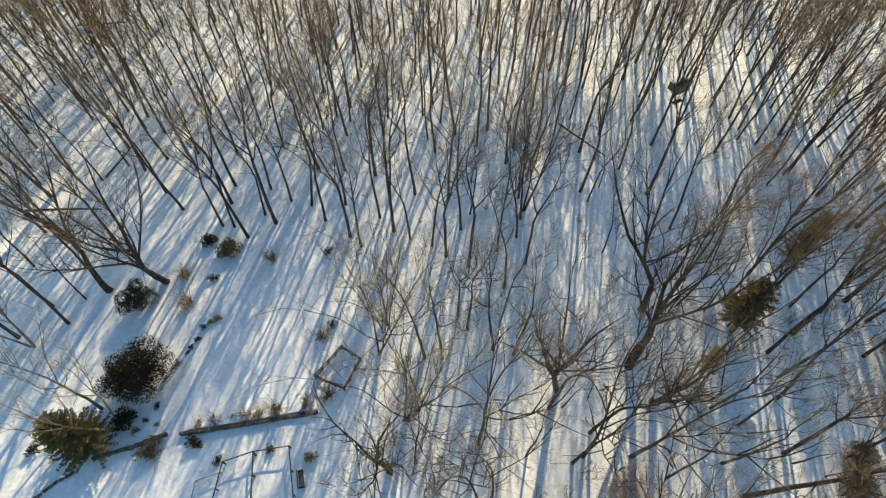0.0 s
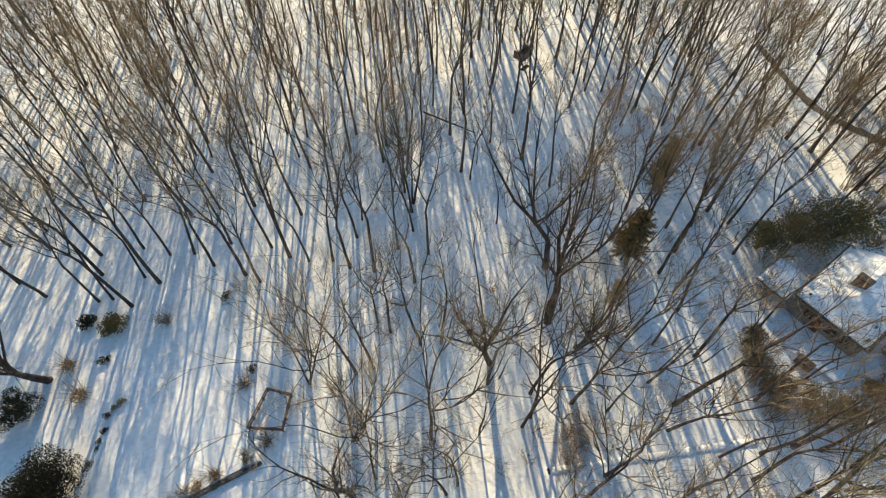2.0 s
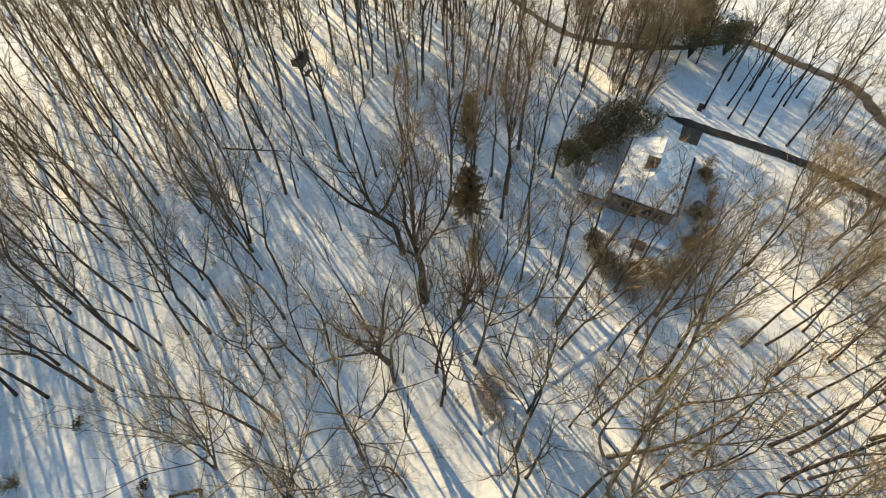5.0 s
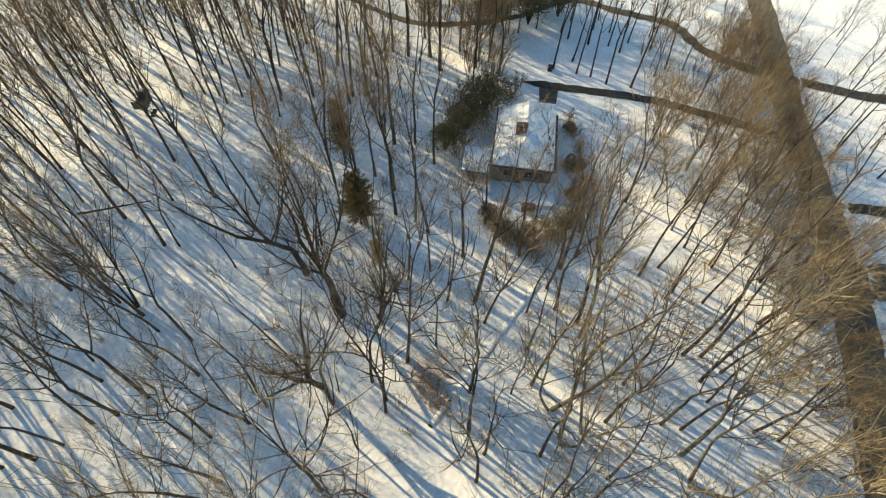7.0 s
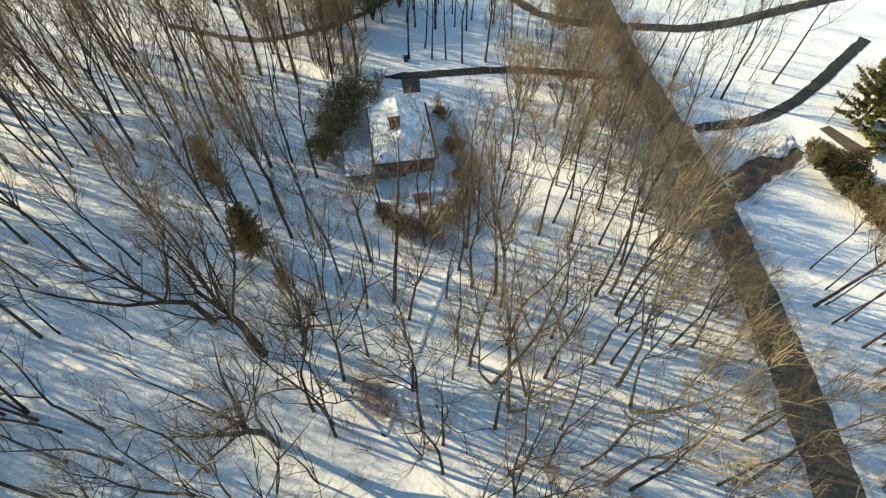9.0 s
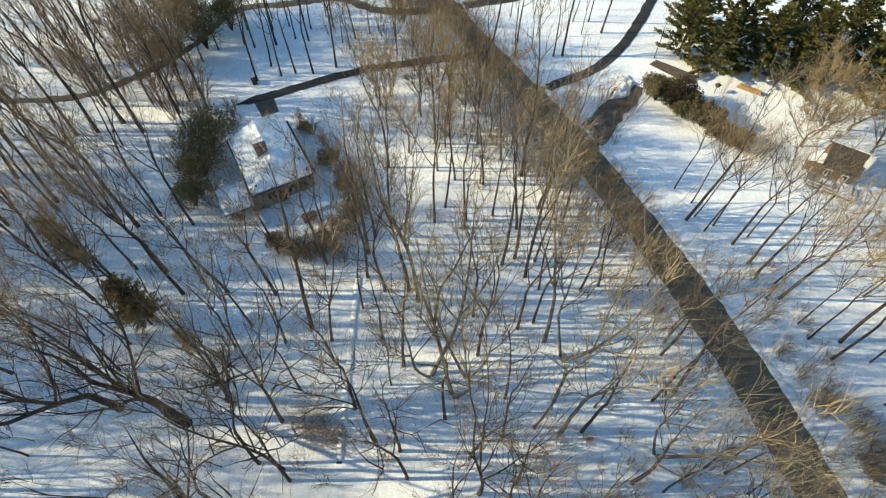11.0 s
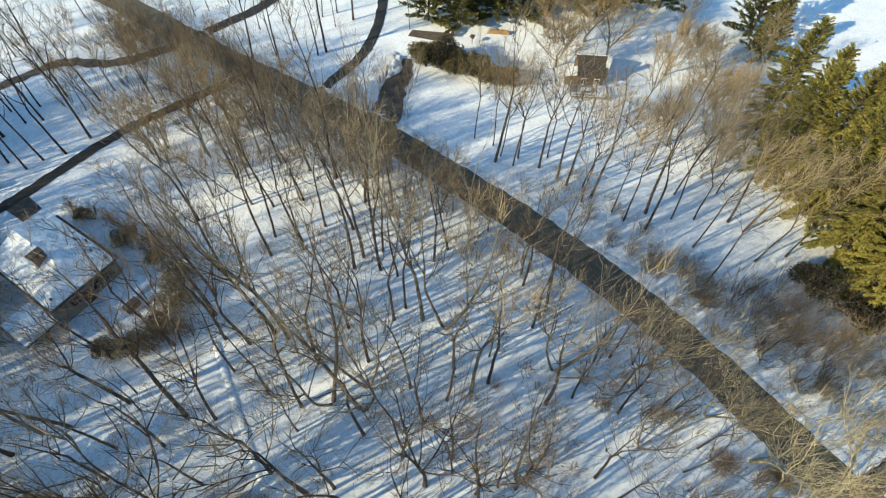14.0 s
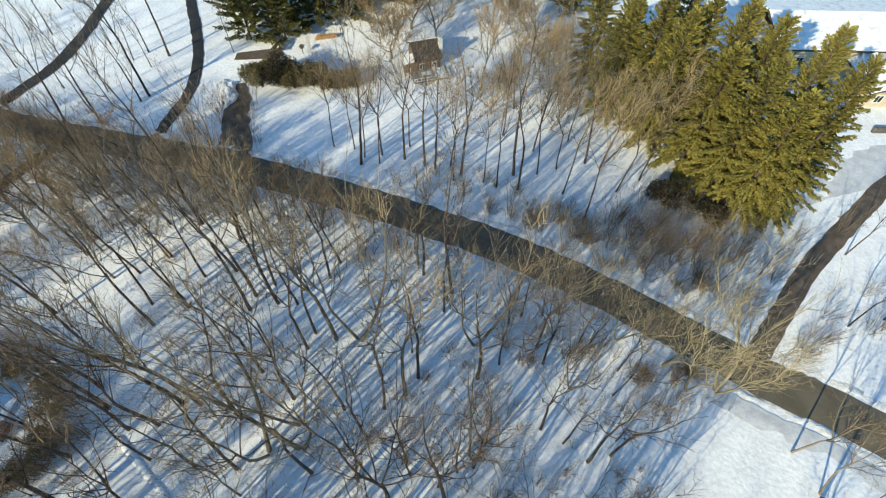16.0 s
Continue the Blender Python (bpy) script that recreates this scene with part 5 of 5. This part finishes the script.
rail_fence("small_bed_fence", ((-23.4, 5.0), (-23.5, 10.2), (-21.3, 11.0)), 0.7, WALL_GREY, "thin grey fence beside the vegetable bed", 1.8, (1.0,), 0.06)
rail_fence("cedar_pen", ((-11.2, 24.4), (-8.9, 23.0), (-10.3, 19.6), (-13.6, 20.9)), 1.0, RED_WOOD, "reddish cedar rail pen on the snowy lawn", 1.2, (1.0, 0.5), 0.11, True)
rail_fence("trellis_frame", ((-8.3, 13.6), (-6.8, 13.3), (-6.1, 10.6), (-7.5, 10.4)), 1.4, DARK_WOOD, "dark thin trellis frame under bare branches", 1.4, (1.0,), 0.07, True)
bench = thing("garden_bench", pose(-13.4, 10.6, 0, 0, 0, 105), "dark slatted bench beside the vegetable bed", "bench")
for i in range(4):
    part("slat", box(0, -0.2 + 0.13 * i, 0.48, 1.7, 0.1, 0.05), DARK_WOOD, bench)
for i in range(2):
    part("back_slat", box(0, 0.32, 0.68 + 0.17 * i, 1.7, 0.05, 0.11), DARK_WOOD, bench)
for x in (-0.75, 0.75):
    part("leg", box(x, 0.05, 0.24, 0.08, 0.55, 0.48), DARK_WOOD, bench)

BEDS = "small bushes poking through the garden snow"
tufts = [leafy_bush(501 + i, 1.25, 0.85, (DARK_NEEDLES, BROWN_NEEDLES, DARK_NEEDLES)[i], "small dark bush poking through the snow", 260, 0.16, "bush", "small_bush", BEDS, 5) for i in range(3)]
copies(tufts, ((-28.3, 33.2, 0.9), (-27.7, 33.5, 0.7), (-26.2, 27.8, 0.9), (-26.8, 27.4, 0.7), (-27.4, 26.7, 0.8), (-27.7, 25.2, 0.7), (-28.2, 24.2, 0.6), (-28.4, 23.6, 0.5), (-29.0, 22.2, 0.7),
               (-30.5, 16.0, 0.6), (-29.2, 15.6, 0.5), (-29.8, 17.5, 0.7), (-31.2, 14.9, 0.8), (-25.0, 13.9, 1.3), (-28.9, 13.6, 1.5), (-29.6, 12.7, 1.4), (-24.4, 13.6, 1.0), (-40.6, 12.9, 1.2), (-12.6, 27.4, 1.0), (-14.6, 37.6, 1.2), (-22.0, 12.2, 0.9), (-17.0, 13.4, 0.9), (-12.8, 12.6, 1.2)), wild)
seeds = [bare_shrub(521 + i, 0.9, 0.9, (RUSSET_TWIG, TWIG)[i], "small bare bush along the garden wall", 10, 4, 5, "bare bushes along the garden wall", fine=1.0) for i in range(2)]
copies(seeds, ((-24.8, 15.7, 1.0), (-23.2, 16.0, 1.2), (-21.4, 16.3, 0.8), (-20.1, 16.5, 1.4), (-18.8, 16.8, 1.2), (-17.1, 17.2, 1.6), (-14.1, 17.9, 1.4), (-12.0, 19.0, 1.5), (-30.1, 29.7, 2.0), (-31.6, 33.7, 1.8), (-21.4, 36.2, 1.6), (-28.6, 12.6, 1.4), (-13.5, 25.8, 1.6)), wild)


# ---- things in the wood ----
def tree_stand(x, y, z):
    hide = thing("tree_stand", pose(x, y, z, 0, 0, 30) @ Matrix.Diagonal((1.15, 1.15, 1.1, 1)), "brown plywood hunting stand fixed high on a trunk", "tree stand")
    part("floor", box(0, 0, 0, 1.9, 1.5, 0.08), BOARD, hide)
    part("panel", box(0, -0.75, 0.5, 1.9, 0.05, 1.0), BOARD, hide, "brown plywood front panel")
    part("panel", box(-0.93, 0, 0.5, 0.05, 1.46, 1.0), BOARD, hide)
    part("panel", box(0.93, 0, 0.5, 0.05, 1.46, 1.0), BOARD, hide)
    part("strut", box(0.45, -0.3, -0.45, 0.08, 0.08, 0.9), DARK_WOOD, hide)
    part("strut", box(-0.45, -0.3, -0.45, 0.08, 0.08, 0.9), DARK_WOOD, hide)
    part("seat", box(0, 0.45, 0.45, 1.2, 0.35, 0.06), BOARD, hide)
    part("step", box(0.2, -0.5, -1.6, 1.4, 0.5, 0.08), DARK_WOOD, hide, "dark foot board below the stand")


tree_stand(31.2, 58.3, 10.2)


def fallen_log(seed, x, y, turn, long, thick, tilt, label, lift=0.0):
    rng = np.random.RandomState(seed)
    log = thing("fallen_log", pose(x, y, lift + thick, 0, -tilt, turn), label, "log", "fallen logs")
    path = bent((0, 0, 0), (1, 0, 0), long, 8, 0.0, 0.02, rng)
    piece("stem", Shape().tube(path, [thick * (1 - 0.07 * i) for i in range(9)], 7).mesh("stem", BARK, True), log)
    for k in range(3):
        i = rng.randint(3, 8)
        d = np.array((0.5, rng.uniform(-1, 1), rng.uniform(0.2, 0.8)))
        piece("stub", Shape().tube(bent(path[i], d, rng.uniform(0.8, 2.2), 3, 0.05, 0.1, rng), [thick * 0.4, thick * 0.3, thick * 0.2, 0.02], 5).mesh("stub", BARK, True), log)


fallen_log(601, -55.6, 43.2, 2, 10.5, 0.2, 5, "dark fallen trunk lying over the snow", 0.3)
fallen_log(602, -66.5, 86, -4, 9.5, 0.22, 4, "dark fallen trunk deep in the wood", 0.3)
fallen_log(603, 17.6, 62.2, -62, 10.5, 0.16, 12, "broken leaning branch in the wood", 0.2)
fallen_log(604, -47.5, 49.5, 70, 6.0, 0.15, 8, "thin fallen trunk near the garden", 0.2)
stone_wall("field_wall", ((14.2, 7.7), (24, 5.9), (35.4, 3.9)), 0.13, 0.7, "old straight stone wall buried under snow", 6, True)


def grass_patch(x, y, wide, deep, turn, count, label, seed):
    """Dead standing grass: many bent blades."""
    rng = np.random.RandomState(seed)
    s = Shape()
    for _ in range(count):
        px, py = rng.normal(0, 0.36, 2) * (wide, deep)
        h = rng.uniform(0.35, 0.9)
        lean = rng.normal(0, 0.35, 2)
        s.spike(np.array((px, py, 0.0)), np.array((px + lean[0], py + lean[1], h)), 0.02)
    ob = new("dead_grass", s.mesh("dead_grass", STRAW))
    ob.matrix_basis = pose(x, y, 0.03, 0, 0, turn)
    return tagged(ob, label, "grass", "", "stuff")


grass_patch(17.9, 9.6, 5.4, 2.6, 52, 1500, "ginger dead grass standing in a snowy glade", 1)
grass_patch(-13.0, -33.0, 3.0, 1.5, 10, 700, "tan dead grass on the roadside bank", 2)
grass_patch(-8.5, -30.0, 2.4, 2.0, 40, 500, "brown dead grass beside the road", 3)

# heaped snow, firewood and a post on the far lawn
heap = bmesh.new()
bmesh.ops.create_icosphere(heap, subdivisions=4, radius=1.0)
for v in heap.verts:
    v.co *= 1 + 0.3 * noise.noise(v.co * 2.2) + 0.12 * noise.noise(v.co * 5)
    v.co = Vector((v.co.x * 3.2, v.co.y * 1.5, max(v.co.z, -0.1) * 0.8))
mound = piece("snow_mound", bpy.data.meshes.new("snow_mound"), None, pose(64.4, -42.2, 0, 0, 0, -42))
heap.to_mesh(mound.data)
heap.free()
mound.data.materials.append(BANK_SNOW)
tagged(mound, "lumpy heap of ploughed snow beside the driveway", "snow heap")

stack = thing("firewood_stack", pose(60.0, -62.4, 0, 0, 0, 44), "orange-brown stack of cut firewood on snow", "firewood")
logs = np.random.RandomState(8)
round_log = mesh_of("split_log", [(math.cos(a) * r, y, math.sin(a) * r) for y in (-0.28, 0.28) for a, r in ((0, 0.1), (1.05, 0.11), (2.1, 0.09), (3.14, 0.1), (4.2, 0.11), (5.2, 0.1))], [(i, (i + 1) % 6, (i + 1) % 6 + 6, i + 6) for i in range(6)] + [(5, 4, 3, 2, 1, 0), (6, 7, 8, 9, 10, 11)], CUT_WOOD)
for r in range(4):
    for c in range(19 - r):
        piece("log", round_log, stack, pose(-1.95 + 0.215 * c + 0.1 * r, logs.normal(0, 0.03), 0.1 + 0.19 * r, 0, logs.uniform(0, 360), 0))
post = thing("bird_feeder", pose(60.6, -56.6, 0, 0, 0, 20), "dark feeder on a short post in the snow", "bird feeder")
part("post", box(0, 0, 0.6, 0.1, 0.1, 1.2), DARK_WOOD, post)
part("tray", box(0, 0, 1.25, 0.5, 0.5, 0.12, 0, 0.02), DARK_WOOD, post)
part("roof", skin([(-0.4, -0.4, 1.6), (0.4, -0.4, 1.6), (0.4, 0.4, 1.6), (-0.4, 0.4, 1.6), (0, 0, 1.95)], [(0, 1, 4), (1, 2, 4), (2, 3, 4), (3, 0, 4)], 0.06), DARK_WOOD, post)
bin_ = thing("wheeled_bin", pose(76.3, 17.2, 0, 0, 0, 15), "dark wheeled bin standing beside the driveway", "bin")
part("body", box(0, 0, 0.5, 0.6, 0.7, 1.0, 0, 0.05), DARK_WOOD, bin_)
part("lid", box(0, 0, 1.04, 0.66, 0.78, 0.08, 0, 0.03), SHINGLE, bin_)
for s in (-0.3, 0.3):
    part("wheel", box(s, -0.36, 0.12, 0.06, 0.22, 0.22, 0, 0.05), SHINGLE, bin_)

# rounded tan crowns behind the brown house, and the lone tree by the driveway
round_trees = [bare_tree(701 + i, 9.5, 0.24, 0.10, 16, 0.62, 0.75, 6, 5, 5, leads=0, bark=PALE_BARK, twig=PALE_TWIG, label="rounded dense bare tree with tan twigs", group="rounded trees behind the brown house", wander=0.05, fine=1.7) for i in range(2)]
copies(round_trees, ((46.8, -63.4, 1.05), (42.6, -71.5, 1.15), (51.5, -68.0, 1.0), (25.6, -59.5, 0.9), (33.5, -76.0, 1.0), (29.0, -81.0, 0.9), (19.5, -67.5, 0.9), (48.5, -72.5, 1.2), (16.0, -61.0, 0.7), (23.5, -75.0, 0.95)), wild)
tan_trees = [bare_tree(711 + i, 13, 0.15, 0.34, 9, 0.30, 1.3, 5, 4, 5, bark=PALE_BARK, twig=PALE_TWIG, label="slender bare tree with a dense tan crown", group="tan trees across the road", fine=1.2) for i in range(2)]
gold_trees = [bare_tree(721 + i, 12, 0.18, 0.22, 9, 0.36, 1.1, 5, 4, 4, bark=PALE_BARK, twig=(PALE_TWIG, RUSSET_TWIG)[i], label="dense golden-brown bare tree near the road", group="golden trees along the road", fine=1.5) for i in range(2)]
copies(gold_trees, ((70, -9.5, 1.1), (66.5, -13.5, 1.0), (63.5, -8.5, 0.9), (73.5, -13, 1.0), (59.5, -14.5, 0.95), (56, -11, 0.8), (69, -4.5, 0.8), (83, 1, 0.9), (87, -3, 0.9), (91, 4, 0.8), (80, -7, 0.9), (95, 28, 1.1), (84, 26, 1.0), (78, 29, 1.1), (74, 33, 1.2), (90, 36, 1.1),
                    (66, -20.5, 0.9), (61, -22.5, 0.9), (55.5, -24, 0.85), (50, -26.5, 0.85), (45, -27, 0.8), (39.5, -29, 0.8), (33.5, -29.5, 0.75), (28, -31, 0.7), (22, -31.5, 0.65), (71.5, -19, 0.9), (57, -18, 0.85), (51.5, -20.5, 0.8), (47, -22.5, 0.8), (62.5, -17, 0.85), (76, -18, 0.9), (80, -15, 0.9), (73, 29, 1.1), (82, 33, 1.0), (88, 30, 1.1), (70, 37, 1.2), (56, -5.5, 0.95), (61, -3, 0.9), (64.5, -8.5, 1.1), (51.5, -9, 0.9), (58.5, -11.5, 1.05), (48, -14.5, 0.9), (67, -2.5, 1.0)), wild)
copies(tan_trees, ((29.5, -63.5, 1.0), (23.0, -62.5, 0.95), (19, -73, 1.0), (27, -71, 0.9), (36, -80, 0.9), (22, -84, 0.9)), wild)
for kinds in (LIGHT_KINDS, DEEP_KINDS, STEM_KINDS, ROADSIDE_KINDS, DENSE_KINDS, THIN_KINDS, SOUTH_KINDS, SAPLING_KINDS, TALL_KINDS, SLIM_KINDS, OAK_KINDS, CLUMP_KINDS, PALE_KINDS, SMALL_KINDS):
    for ob in kinds:
        for o in (*ob.children_recursive, ob):
            bpy.data.objects.remove(o)
